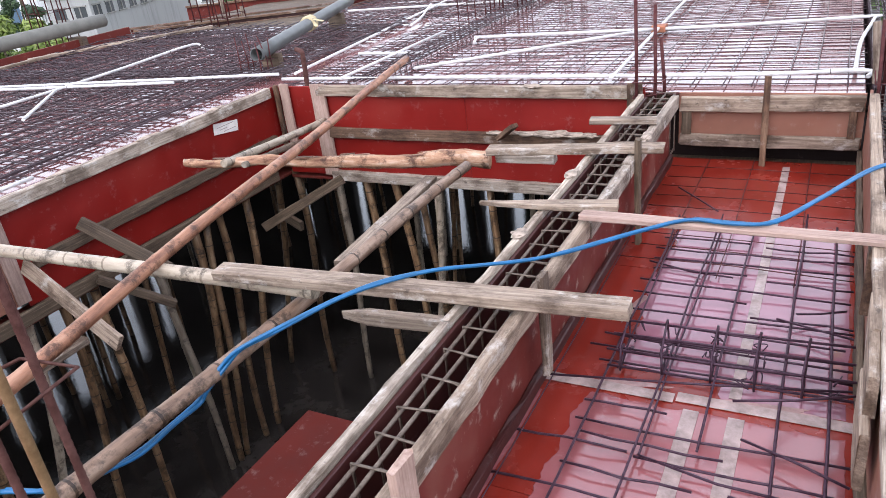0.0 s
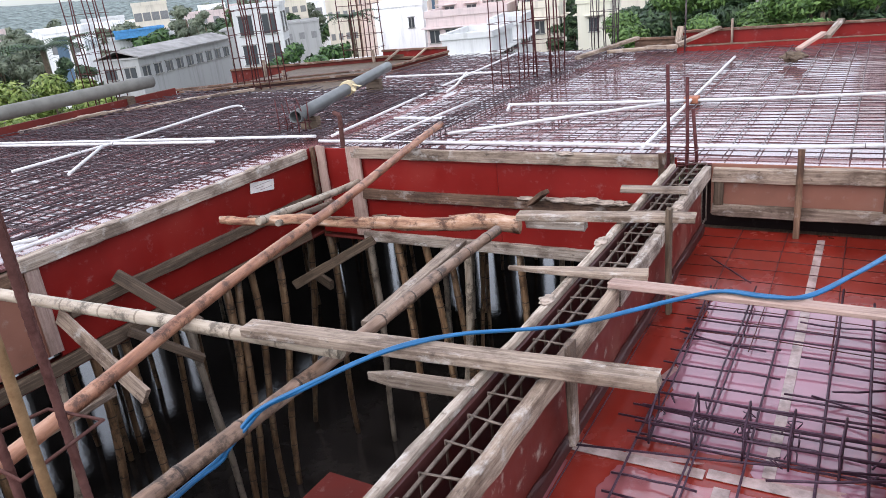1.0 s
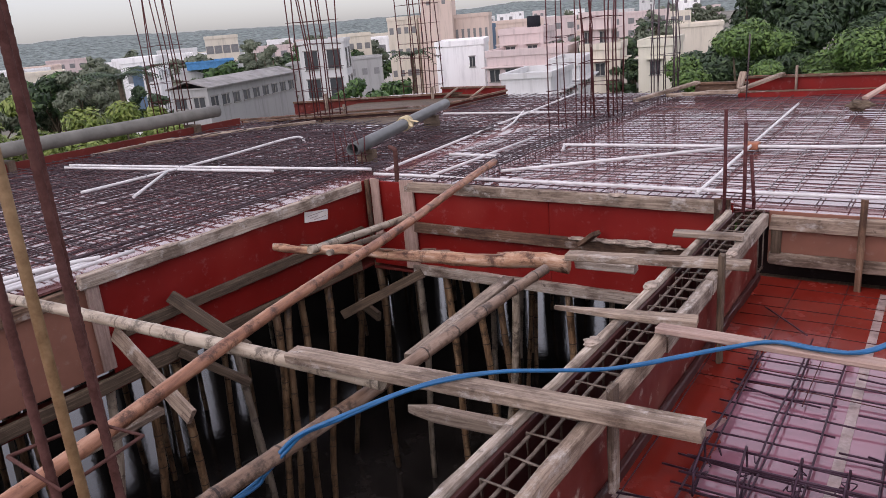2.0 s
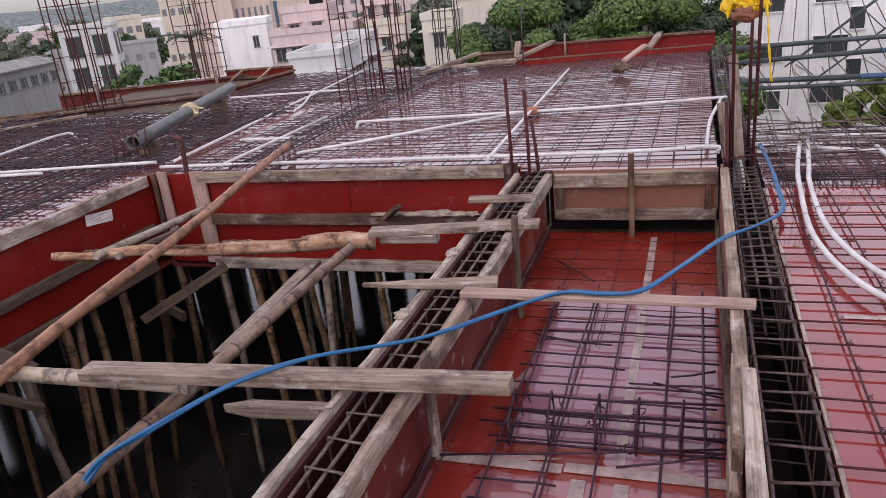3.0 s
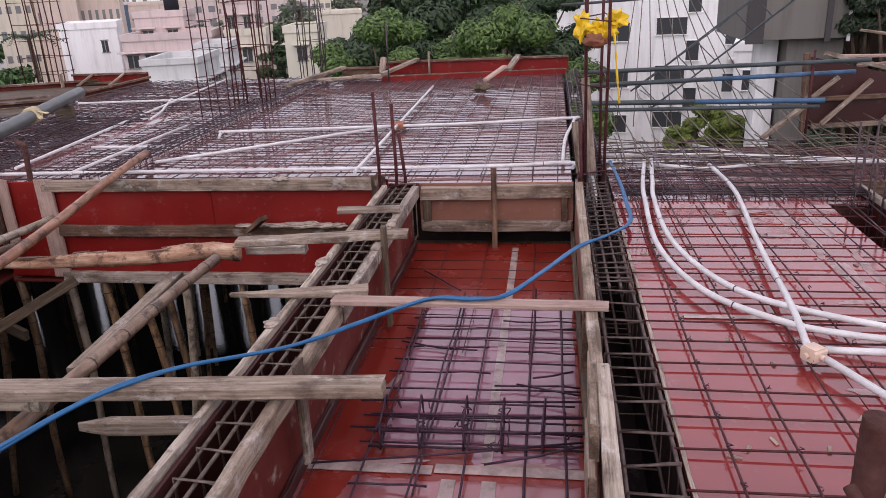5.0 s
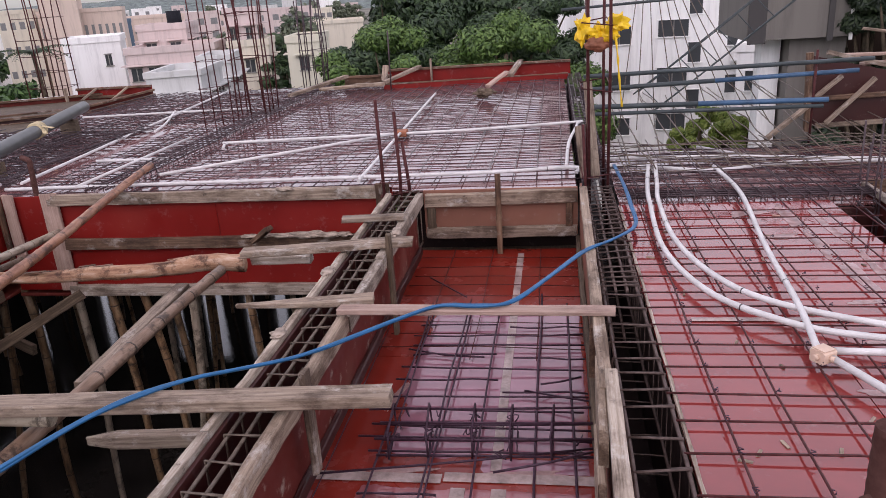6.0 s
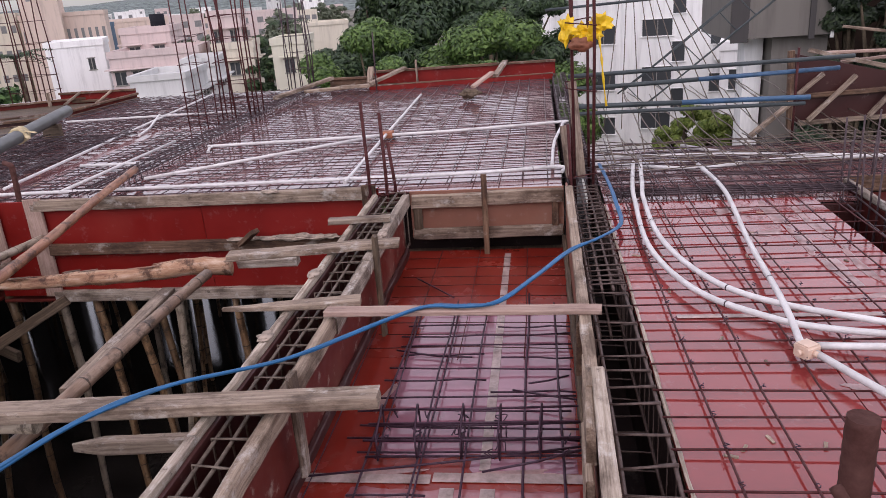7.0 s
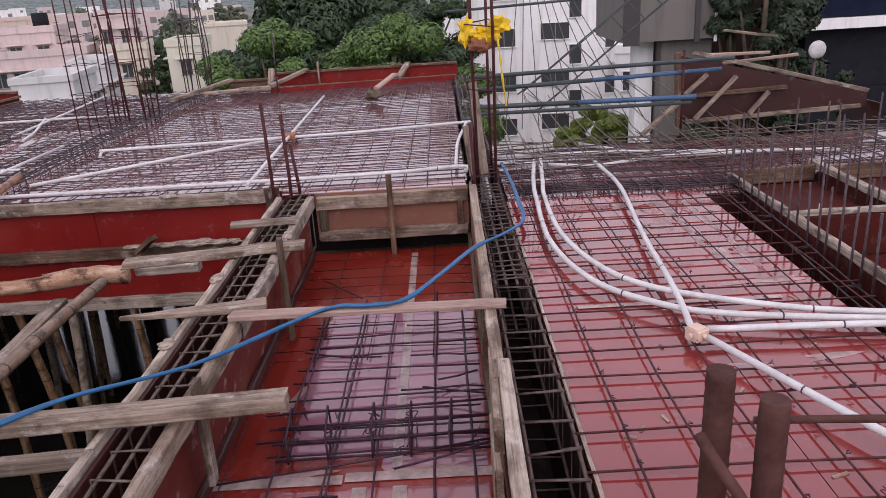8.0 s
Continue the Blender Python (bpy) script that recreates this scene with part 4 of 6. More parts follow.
# ---- the blue hose ----
HOSE = [(0.75, 6.257, 0.06), (0.776, 5.611, 0.06), (0.777, 5.098, 0.055), (0.764, 4.668, 0.05), (0.607, 4.337, 0.07), (0.426, 4.073, 0.095), (0.226, 3.633, 0.11), (0.057, 3.325, 0.115), (-0.101, 3.271, 0.115), (-0.277, 3.278, 0.115), (-0.438, 3.181, 0.1), (-0.621, 3.039, 0.08), (-0.748, 2.927, 0.07), (-0.868, 2.823, 0.07), (-1.011, 2.683, 0.1), (-1.169, 2.513, 0.14), (-1.326, 2.369, 0.145), (-1.455, 2.204, 0.13), (-1.61, 1.98, 0.09), (-1.72, 1.891, 0.04), (-1.784, 1.851, -0.02), (-1.831, 1.77, -0.1), (-1.849, 1.731, -0.13), (-1.856, 1.6, -0.14), (-1.835, 1.436, -0.12), (-1.839, 1.321, -0.1), (-1.847, 1.14, -0.03), (-1.982, 1.046, 0.0)]
hose = thing("water_hose", "bright blue twin water hose winding over planks and bamboo", "hose")
tube("strand", HOSE, 0.0085, hose_blue, hose, sides=10, per=6)
tube("strand", [(x + 0.012, y + 0.012 + 0.004 * math.sin(5 * k), z - 0.003 + 0.004 * math.cos(3 * k)) for k, (x, y, z) in enumerate(HOSE)], 0.0085, hose_blue, hose, sides=10, per=6)

def pointed(ob, length, keep=0.15):
    """Hews the near end of a board to a point over its first stretch."""
    for v in ob.data.vertices:
        if v.co.x < length:
            f = keep + (1 - keep) * max(0.0, v.co.x) / length
            v.co.y, v.co.z = v.co.y * f, v.co.z * (0.5 + 0.5 * f)
    return ob


# ---- planks over the beams ----
P = "planks across the shaft and beams"
board("plank", (-2.19, 2.33, 0.10), (-0.345, 2.475, 0.105), 0.105, 0.05, timber, None, "long pale weathered plank laid across the beam", "plank", P)
board("plank", (-0.78, 3.30, 0.085), (0.54, 3.285, 0.085), 0.075, 0.028, timber_pink, None, "pinkish wet batten across the sunken floor", "plank", P)
pointed(board("plank", (-1.34, 3.37, 0.075), (-0.64, 3.46, 0.075), 0.09, 0.036, timber, None, "short weathered plank with a pointed end across the beam", "plank", P, bow=-0.004), 0.45)
board("plank", (-1.64, 4.17, 0.075), (-0.60, 4.33, 0.08), 0.11, 0.04, timber, None, "rough grey plank resting on the beam", "plank", P, rough=0.006)
board("plank", (-1.18, 4.83, 0.075), (-0.755, 4.87, 0.075), 0.08, 0.035, timber, None, "short plank across the beam's far end", "plank", P)
pointed(board("plank", (-1.91, 2.80, -0.36), (-1.03, 2.90, -0.37), 0.06, 0.075, timber, None, "pointed plank fixed below the beam's edge", "plank", P), 0.12)
board("plank", (-1.94, 2.90, -0.12), (-2.06, 4.15, -0.13), 0.085, 0.035, timber, None, "grey plank lying beside a bamboo pole", "plank", P)
board("plank", (-1.77, 4.60, -0.125), (-1.36, 4.62, -0.125), 0.09, 0.06, timber_pale, None, "broken pale plank below the beam", "plank", P)
board("plank", (-2.26, 5.76, -0.385), (-2.09, 5.70, -0.255), 0.09, 0.04, timber_brown, None, "upturned end of a brown plank", "plank", P)

# ---- bamboo over the shaft ----
bamboo("bamboo_pole", (-3.60, 6.66, 0.10), (-2.16, 0.75, 0.12), 0.034, 0.033, cane_red, "long reddish pole laid over the open shaft", bend=0.009, knot=0.04)
bamboo("bamboo_pole", (-1.84, 4.26, -0.07), (-1.81, 0.75, -0.03), 0.034, 0.036, cane_brown, "brown mottled bamboo laid lengthways over the shaft", bend=0.012)
def bark_log(a, b, r0, r1, mat, label):
    """A crooked forest pole with swellings, flat sides and lifted strips of bark."""
    rng = rng_next()
    length = (Vector(b) - Vector(a)).length
    rings = []
    for i in range(61):
        f = i / 60
        r = (r0 + (r1 - r0) * f) * (1 + 0.20 * noise.noise(Vector((f * 15, 3, 0))))
        off = Vector((0, 0.045 * noise.noise(Vector((f * 5, 0, 7))), 0.035 * noise.noise(Vector((f * 5, 5, 1)))))
        rings.append([Vector((f * length, 0, 0)) + off + Vector((0, math.cos(q), math.sin(q))) * r * (1 + 0.22 * noise.noise(Vector((f * 22, math.cos(q) * 1.6, math.sin(q) * 1.6)))) for q in [2 * math.pi * k / 14 for k in range(14)]])
    log = thing("bark_log", label, "pole")
    m = along(a, b)
    part("log", rings_to_mesh(rings, True), mat, log, m=m)
    for k in range(16):
        f, q = rng.uniform(0.05, 0.92), rng.uniform(0.2, 2.9)
        r = (r0 + (r1 - r0) * f) * 1.04
        p = m @ Vector((f * length, math.cos(q) * r, math.sin(q) * r))
        d = m @ Vector((f * length + rng.uniform(0.08, 0.2), math.cos(q) * r * 1.1, math.sin(q) * r * 1.15))
        board("bark_strip", p, d, rng.uniform(0.012, 0.03), 0.004, rng.choice((timber_brown, cane_red)), log, rough=0.004)
    return log


bark_log((-4.22, 4.12, -0.12), (-1.77, 4.47, -0.10), 0.032, 0.058, cane_bark, "thick crooked pole with peeling bark across the shaft")
bamboo("bamboo_pole", (-4.75, 2.17, 0.085), (-1.70, 2.385, 0.035), 0.034, 0.038, cane_pale, "pale grey bamboo laid across the shaft", bend=0.016, knot=0.06)
bamboo("bamboo_pole", (-3.75, 4.05, -0.08), (-4.06, 5.76, -0.28), 0.03, 0.034, cane_pale, "thin pale pole leaning into the shaft's corner", bend=0.008)
bamboo("bamboo_pole", (-3.60, 4.10, -0.10), (-4.40, 5.76, -0.50), 0.024, 0.028, cane_pale, "thin pole leaning into the shaft's corner", bend=0.008)
S = "struts in the shaft"
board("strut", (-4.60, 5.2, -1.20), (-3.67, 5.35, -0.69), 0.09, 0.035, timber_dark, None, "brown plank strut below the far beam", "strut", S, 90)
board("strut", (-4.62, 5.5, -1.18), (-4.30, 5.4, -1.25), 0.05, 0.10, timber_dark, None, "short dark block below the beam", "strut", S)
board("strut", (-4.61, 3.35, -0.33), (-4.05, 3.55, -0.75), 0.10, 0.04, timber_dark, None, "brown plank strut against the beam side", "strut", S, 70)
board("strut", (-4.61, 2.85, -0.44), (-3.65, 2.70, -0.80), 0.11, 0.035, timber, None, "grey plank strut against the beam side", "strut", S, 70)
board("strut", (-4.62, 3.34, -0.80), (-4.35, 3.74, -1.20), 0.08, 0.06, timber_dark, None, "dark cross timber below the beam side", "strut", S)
board("strut", (-4.25, 2.15, -0.985), (-4.25, 2.86, -0.98), 0.08, 0.05, timber, None, "dark cross timber below the beam side", "strut", S)

# props of bamboo under the forms
prop_meshes = [cane_mesh(2.65, 0.029 + 0.003 * (k % 3), 0.035 + 0.004 * (k % 2), rng_next(), 0.30, 0.035, 8) for k in range(7)]
prng = random.Random(21)


def prop(top, foot, pale=False):
    m = along(foot, top)
    k = (Vector(top) - Vector(foot)).length / 2.65
    me = prop_meshes[prng.randrange(7)]
    if pale:
        me = me.copy()
        me.materials.clear()
        me.materials.append(cane_pale)
        me.materials.append(pale_joint)
    ob = part("bamboo_prop", me, cane_tan, None, "", m @ Matrix.Diagonal((k, 1, 1, 1)))
    return tagged(ob, "pale bamboo prop standing under the beam mould" if pale else "tan bamboo prop standing under the beam mould", "bamboo prop", "bamboo props")


for xt, yt, xb, yb, pale in ((-4.68, 5.92, -4.70, 5.90, False), (-4.15, 5.92, -4.20, 5.92, True), (-3.81, 5.92, -3.68, 5.90, False), (-3.49, 5.92, -3.25, 5.92, False), (-3.0, 5.92, -3.29, 5.95, True), (-2.47, 5.92, -2.50, 5.90, False), (-4.95, 5.95, -5.34, 5.9, False), (-3.23, 5.96, -3.09, 5.92, False),
                            (-4.75, 4.47, -4.75, 4.27, False), (-4.75, 4.64, -4.75, 4.36, False), (-4.75, 3.37, -4.75, 3.40, False), (-4.75, 3.97, -4.75, 4.14, True), (-4.75, 3.08, -4.75, 2.94, False), (-4.75, 5.19, -4.75, 4.88, False), (-4.75, 2.79, -4.75, 2.39, True), (-4.75, 4.80, -4.75, 4.67, False), (-4.75, 2.2, -4.75, 2.1, False)):
    prop((xt, yt, -0.86), (xb, yb, LOW), pale)
for i in range(36):
    x, y = prng.uniform(-9.5, -0.9), prng.uniform(7.2, 12.9)
    prop((x + prng.uniform(-0.15, 0.15), y, -0.17), (x, y + prng.uniform(-0.2, 0.2), LOW), prng.random() < 0.2)
for i in range(24):
    x, y = prng.uniform(-9.8, -5.6), prng.uniform(0.5, 6.8)
    prop((x + prng.uniform(-0.15, 0.15), y, -0.17), (x, y + prng.uniform(-0.2, 0.2), LOW), prng.random() < 0.2)
board("red_sheet", (-2.45, 1.7, -2.0), (-2.42, 3.72, -2.0), 1.55, 0.018, ply_shade, None, "loose red plywood sheet deep in the shaft", "plywood sheet")
for x, y in ((-3.0, 2.9), (-1.9, 3.5)):
    prop((x, y, -2.01), (x, y, LOW))

# ---- tape, notice and small things ----
def strip(x0, x1, y0, y1, z, label="pale tape over a joint of the plywood floor"):
    block("joint_tape", (x0, y0, z), (x1, y1, z + 0.003), tape_mat, None, label, "", "tape", 0.0005)


strip(-0.035, 0.015, 2.92, 5.80, SUNK + 0.004)
strip(-0.86, -0.25, 2.82, 2.885, SUNK + 0.004)
strip(-0.24, 0.45, 2.835, 2.90, SUNK + 0.004)
strip(-0.20, -0.135, 0.9, 2.79, SUNK + 0.004)
strip(-0.02, 0.045, 0.9, 2.79, SUNK + 0.004)
strip(0.9, 1.9, 3.385, 3.42, -0.015, "pale tape over a joint of the pinkish deck")


def smear(x, y, w, l, turn, z=-0.0185, amp=1.0, mat=cement, label="thin ragged pale cement spill on the deck"):
    """A thin ragged patch of spilt cement."""
    rng = rng_next()
    p0, p1 = rng.uniform(0, 6), rng.uniform(0, 6)
    pts = []
    for k in range(40):
        a = 2 * math.pi * k / 40
        f = 1 + amp * (0.16 * math.sin(3 * a + p0) + 0.10 * math.sin(5 * a + p1) + 0.05 * math.sin(11 * a + p0) + rng.uniform(-0.03, 0.03))
        c, d = math.cos(a), math.sin(a)
        q = max(abs(c), abs(d)) ** (0.6 if amp > 0.5 else 0.93)
        pts.append(Vector((c / q * l / 2 * f, d / q * w / 2 * f, 0)))
    me = rings_to_mesh([pts, [p * 0.98 + Vector((0, 0, 0.001)) for p in pts]])
    tagged(part("cement_patch", me, mat, None, "", pose(x, y, z, 0, 0, turn)), label, "cement spill", "cement spills")


for x, y, w, l, t in ((1.78, 5.0, 0.09, 0.5, 92), (1.80, 4.45, 0.08, 0.45, 90), (1.83, 3.95, 0.09, 0.40, 91), (1.95, 4.8, 0.05, 0.7, 91), (1.96, 4.05, 0.05, 0.5, 89), (1.62, 4.6, 0.10, 0.22, 5), (1.55, 5.1, 0.12, 0.25, 20), (1.9, 3.62, 0.06, 0.45, 4), (1.5, 2.75, 0.06, 0.16, -10), (1.85, 2.8, 0.05, 0.22, 8), (1.72, 3.2, 0.05, 0.3, 10)):
    smear(x, y, w, l, t)
for x, y, w, l, t in ((-0.60, 3.55, 0.05, 0.3, 75), (-0.45, 2.9, 0.04, 0.3, 10), (0.1, 2.9, 0.05, 0.4, 4)):
    smear(x, y, w, l, t, SUNK + 0.0035)


def film(x0, x1, y0, y1, z, mat, label, ragged=0.03, seed=0.0):
    """A thin pool of cement water: a sheet with a wandering, finely ragged rim."""
    def rim(x, y, nx, ny):
        p = Vector((x * 2.2 + seed, y * 2.2, seed))
        d = ragged * (noise.noise(p) + 0.6 * noise.noise(p * 4) + 0.35 * noise.noise(p * 11))
        return Vector((x + nx * d, y + ny * d, 0))
    pts = []
    for (ax, ay), (bx, by), (nx, ny) in (((x0, y0), (x1, y0), (0, 1)), ((x1, y0), (x1, y1), (0.4, 0)), ((x1, y1), (x0, y1), (0, 1)), ((x0, y1), (x0, y0), (1.6, 0))):
        n = max(2, int((abs(bx - ax) + abs(by - ay)) / 0.025))
        pts += [rim(ax + (bx - ax) * i / n, ay + (by - ay) * i / n, nx, ny) for i in range(n)]
    c = sum(pts, Vector()) / len(pts)
    rings = [pts, [c + (p - c) * 0.996 + Vector((0, 0, 0.0012)) for p in pts]]
    tagged(part("cement_film", rings_to_mesh(rings), mat, None, "", pose(0, 0, z)), label, "cement film", "cement films")


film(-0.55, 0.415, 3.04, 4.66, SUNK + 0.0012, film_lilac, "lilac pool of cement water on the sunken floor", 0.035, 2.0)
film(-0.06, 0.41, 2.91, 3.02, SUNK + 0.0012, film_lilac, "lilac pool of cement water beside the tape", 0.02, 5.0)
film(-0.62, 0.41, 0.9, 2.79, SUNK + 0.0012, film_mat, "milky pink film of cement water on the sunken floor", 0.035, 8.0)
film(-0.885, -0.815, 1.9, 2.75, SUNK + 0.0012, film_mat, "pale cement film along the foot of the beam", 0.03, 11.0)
nt = thing("notice", "white paper notice stuck to the red beam side", "notice")
board("sheet", (PIT_L + 0.012, 4.93, -0.125), (PIT_L + 0.012, 5.24, -0.17), 0.004, 0.10, paper_mat, nt, rough=0.002)
for k, (y0, y1, z) in enumerate(((4.97, 5.19, -0.125), (5.0, 5.10, -0.15), (5.05, 5.21, -0.175))):
    board("text_bar", (PIT_L + 0.0155, y0, z), (PIT_L + 0.0155, y1, z), 0.002, 0.006, ink_mat, nt, rough=0.0)

# ---- yellow bag on the column ----
def lump(name, at, size, mat, parent, seed, amp=0.45, scale=9.0):
    bm = bmesh.new()
    bmesh.ops.create_icosphere(bm, subdivisions=4, radius=1.0)
    for v in bm.verts:
        d = noise.noise(v.co * 1.7 + Vector((seed, 0, 0))) * amp + (0.5 - abs(noise.noise(v.co * 3.5 + Vector((0, seed, 0))))) * amp * 0.9
        v.co = Vector((v.co.x * size[0], v.co.y * size[1], v.co.z * size[2])) * (1 + d) + Vector(at)
    me = bpy.data.meshes.new("mesh")
    bm.to_mesh(me)
    bm.free()
    me.polygons.foreach_set("use_smooth", [True] * len(me.polygons))
    return part(name, me, mat, parent)


def crumple(name, at, size, mat, parent, seed):
    """A crumpled bit of thin plastic: sharp folds, torn corners, flat facets."""
    bm = bmesh.new()
    bmesh.ops.create_icosphere(bm, subdivisions=3, radius=1.0)
    for v in bm.verts:
        p = v.co * 2.1 + Vector((seed, seed * 0.7, 0))
        fold = abs(noise.noise(p)) + 0.6 * abs(noise.noise(p * 2.3))
        tip = max(0.0, noise.noise(v.co * 1.3 + Vector((0, 0, seed)))) ** 0.8
        v.co = Vector((v.co.x * size[0], v.co.y * size[1], v.co.z * size[2])) * (0.55 + 0.9 * fold + 1.1 * tip) + Vector(at)
    me = bpy.data.meshes.new("mesh")
    bm.to_mesh(me)
    bm.free()
    return part(name, me, mat, parent)


bag = thing("plastic_bag", "crumpled yellow plastic bag tied between column bars", "plastic bag")
crumple("body", (0.50, 5.96, 1.17), (0.055, 0.045, 0.085), bag_mat, bag, 3.1)
crumple("body", (0.73, 5.84, 1.21), (0.075, 0.045, 0.06), bag_mat, bag, 7.7)
crumple("body", (0.60, 5.9, 1.15), (0.06, 0.05, 0.06), bag_mat, bag, 12.2)
crumple("body", (0.69, 5.84, 1.14), (0.05, 0.04, 0.05), bag_mat, bag, 16.4)
tube("strap", [(0.72, 5.78, 1.12), (0.735, 5.75, 0.98), (0.745, 5.75, 0.85), (0.77, 5.75, 0.62)], lambda f: 0.007 + 0.003 * math.sin(20 * f), bag_mat, bag)
lump("sack", (0.60, 5.86, 1.07), (0.085, 0.06, 0.05), basket_mat, bag, 2.2, 0.3)
board("plank", (0.60, 6.05, 0.0), (0.54, 6.25, 0.75), 0.07, 0.03, timber, None, "pale broken batten leaning among the column bars", "plank")

# ---- edges of the slab ----
def upstand(name, label, a, b, z0, z1, mat, stakes=(), top=True):
    """A standing edge board of the slab with a top batten and stakes."""
    up = thing(name, label, "edge form")
    a, b = Vector(a), Vector(b)
    board("panel", (a.x, a.y, (z0 + z1) / 2), (b.x, b.y, (z0 + z1) / 2), 0.02, z1 - z0, mat, up)
    n = (b - a).normalized().cross(Vector((0, 0, 1)))
    if n.y > 0:
        n = -n
    if top:
        board("batten", a + n * 0.035 + Vector((0, 0, z0 + 0.04)), b + n * 0.035 + Vector((0, 0, z0 + 0.04)), 0.045, 0.05, timber_brown, up)
        board("batten", a + n * 0.035 + Vector((0, 0, z1 - 0.02)), b + n * 0.035 + Vector((0, 0, z1 - 0.02)), 0.045, 0.04, timber_brown, up)
    for s in stakes:
        p = a + (b - a) * s + n * 0.075
        board("stake", p + Vector((0, 0, z0)), p + Vector((0, 0, z1 + 0.14)), 0.03, 0.08, timber, up)
    return up


upstand("edge_form", "red outer board of the far edge mould", (0.55, 13.38, 0), (-2.7, 13.25, 0), -0.05, 0.25, ply_side, (0.74,))
ib = thing("edge_form", "low dull red inner board of the far edge mould", "edge form")
board("panel", (0.5, 12.86, 0.02), (-2.55, 12.45, 0.02), 0.02, 0.10, ply_side, ib)
board("batten", (0.5, 12.86, 0.078), (-2.55, 12.45, 0.078), 0.03, 0.018, timber_brown, ib)
upstand("edge_form", "brown wooden board at the far corner of the slab", (-2.5, 12.9, 0), (-3.35, 12.95, 0), 0.0, 0.20, timber_brown)
upstand("edge_form", "red edge board at the rear corner of the slab", (-7.35, 11.3, 0), (-7.25, 13.4, 0), -0.05, 0.10, ply_shade)
upstand("edge_form", "red box form at the rear of the slab", (-7.3, 13.5, 0), (-8.85, 13.5, 0), -0.05, 0.17, ply_side, ())
for x in (-7.75, -8.4):
    board("strut", (x - 0.22, 13.2, -0.04), (x, 13.44, 0.16), 0.05, 0.04, timber, None, "pale timber strut against the red box form", "strut", "struts on the rear form")
upstand("edge_form", "old red edge board along the slab's outer side", (-10.55, 3.0, 0), (-10.6, 9.4, 0), -0.12, 0.12, ply_shade)
upstand("edge_form", "old red edge board along the slab's rear side", (-10.6, 9.5, 0), (-7.35, 11.2, 0), -0.10, 0.05, ply_dark)
upstand("edge_form", "old red board of a lower form beyond the slab", (-11.5, 10.2, 0), (-7.8, 12.3, 0), -0.3, -0.02, ply_shade, (0.5,))
upstand("edge_form", "old red board of an outlying form", (-12.0, 12.2, 0), (-8.2, 13.6, 0), -0.3, 0.06, ply_shade, (0.2, 0.8))
for a, b in (((-2.55, 12.5, 0.11), (-2.05, 13.2, 0.27)), ((-0.45, 12.75, 0.10), (-0.30, 13.3, 0.27)), ((-3.0, 12.3, 0.11), (-2.5, 12.2, 0.11)), ((-2.62, 12.8, 0.10), (-2.6, 12.95, 0.34)), ((-3.9, 11.6, 0.08), (-3.3, 12.9, 0.2)), ((-3.6, 12.2, 0.08), (-2.55, 12.42, 0.10))):
    board("plank", a, b, 0.10, 0.05, timber, None, "pale plank lying on the far edge boards", "plank", "planks at the far edge")
tagged(lump("rag_lump", (-0.72, 10.9, 0.08), (0.10, 0.08, 0.045), timber_dark, None, 5.0, 0.9), "brown bundle of rags and wire on the far deck", "rag bundle")
board("plank", (-0.68, 10.95, 0.16), (-0.42, 11.4, 0.30), 0.08, 0.04, timber_pink, None, "short pinkish board propped on a bundle", "plank")
for a, b in (((-10.3, 7.2, 0.05), (-9.2, 8.9, 0.05)), ((-10.2, 6.2, 0.05), (-9.9, 7.4, 0.09)), ((-9.9, 8.0, 0.05), (-8.6, 9.3, 0.08))):
    board("plank", a, b, 0.10, 0.04, timber, None, "grey plank lying at the slab's outer edge", "plank", "planks at the outer edge")

# ---- railings over the far opening ----
R = "rails over the opening"
tube("rail", [(0.55, 7.35, 0.66), (3.1, 7.35, 0.70)], 0.020, rail_dark, None, "dark steel rail over the opening", "rail", R)
tube("rail", [(0.60, 7.40, 0.53), (1.75, 7.40, 0.56)], 0.021, rail_dark, None, "dark steel rail joined to a blue one", "rail", R)
tube("rail", [(1.755, 7.40, 0.56), (3.0, 7.40, 0.595)], 0.021, rail_blue, None, "blue steel rail over the opening", "rail", R)
tube("rail", [(0.62, 7.35, 0.37), (1.6, 7.35, 0.36)], 0.024, rail_dark, None, "thick dark steel rail joined to a blue one", "rail", R)
tube("rail", [(1.605, 7.35, 0.36), (2.75, 7.35, 0.35)], 0.024, rail_blue, None, "thick blue steel rail over the opening", "rail", R)
tube("rail", [(0.65, 7.30, 0.31), (2.70, 7.32, 0.30)], 0.018, rail_dark, None, "dark steel rail over the opening", "rail", R)
tube("rail", [(0.35, 7.2, 1.28), (2.8, 7.3, 1.36)], 0.012, rail_dark, None, "thin dark rail across the column bars", "rail", R)
for x in (2.62,):
    tube("rail_post", [(x, 7.36, -0.05), (x, 7.36, 0.80)], 0.012, steel_red, None, "thin standing bar holding the rails", "post", "rail posts")
# bars running out over the opening
orng = random.Random(8)
cant = thing("projecting_bars", "long slab bars running out over the opening", "rebar", kind="stuff")
joined("bars", [(bar_mesh(3.6, 0.006, orng, 0.02), pose(0.9 + 0.16 * i + orng.uniform(-0.03, 0.03), 6.4 + orng.uniform(-0.3, 0.3), 0.05 + orng.uniform(-0.02, 0.02), 0, -orng.uniform(0, 3.0), 90 + orng.uniform(-4, 4))) for i in range(16)], steel_grey, cant)
lad = thing("lattice_ladder", "thin steel lattice slanting up beyond the opening", "ladder")
la, lb = Vector((1.2, 9.2, 0.2)), Vector((3.3, 9.6, 1.75))
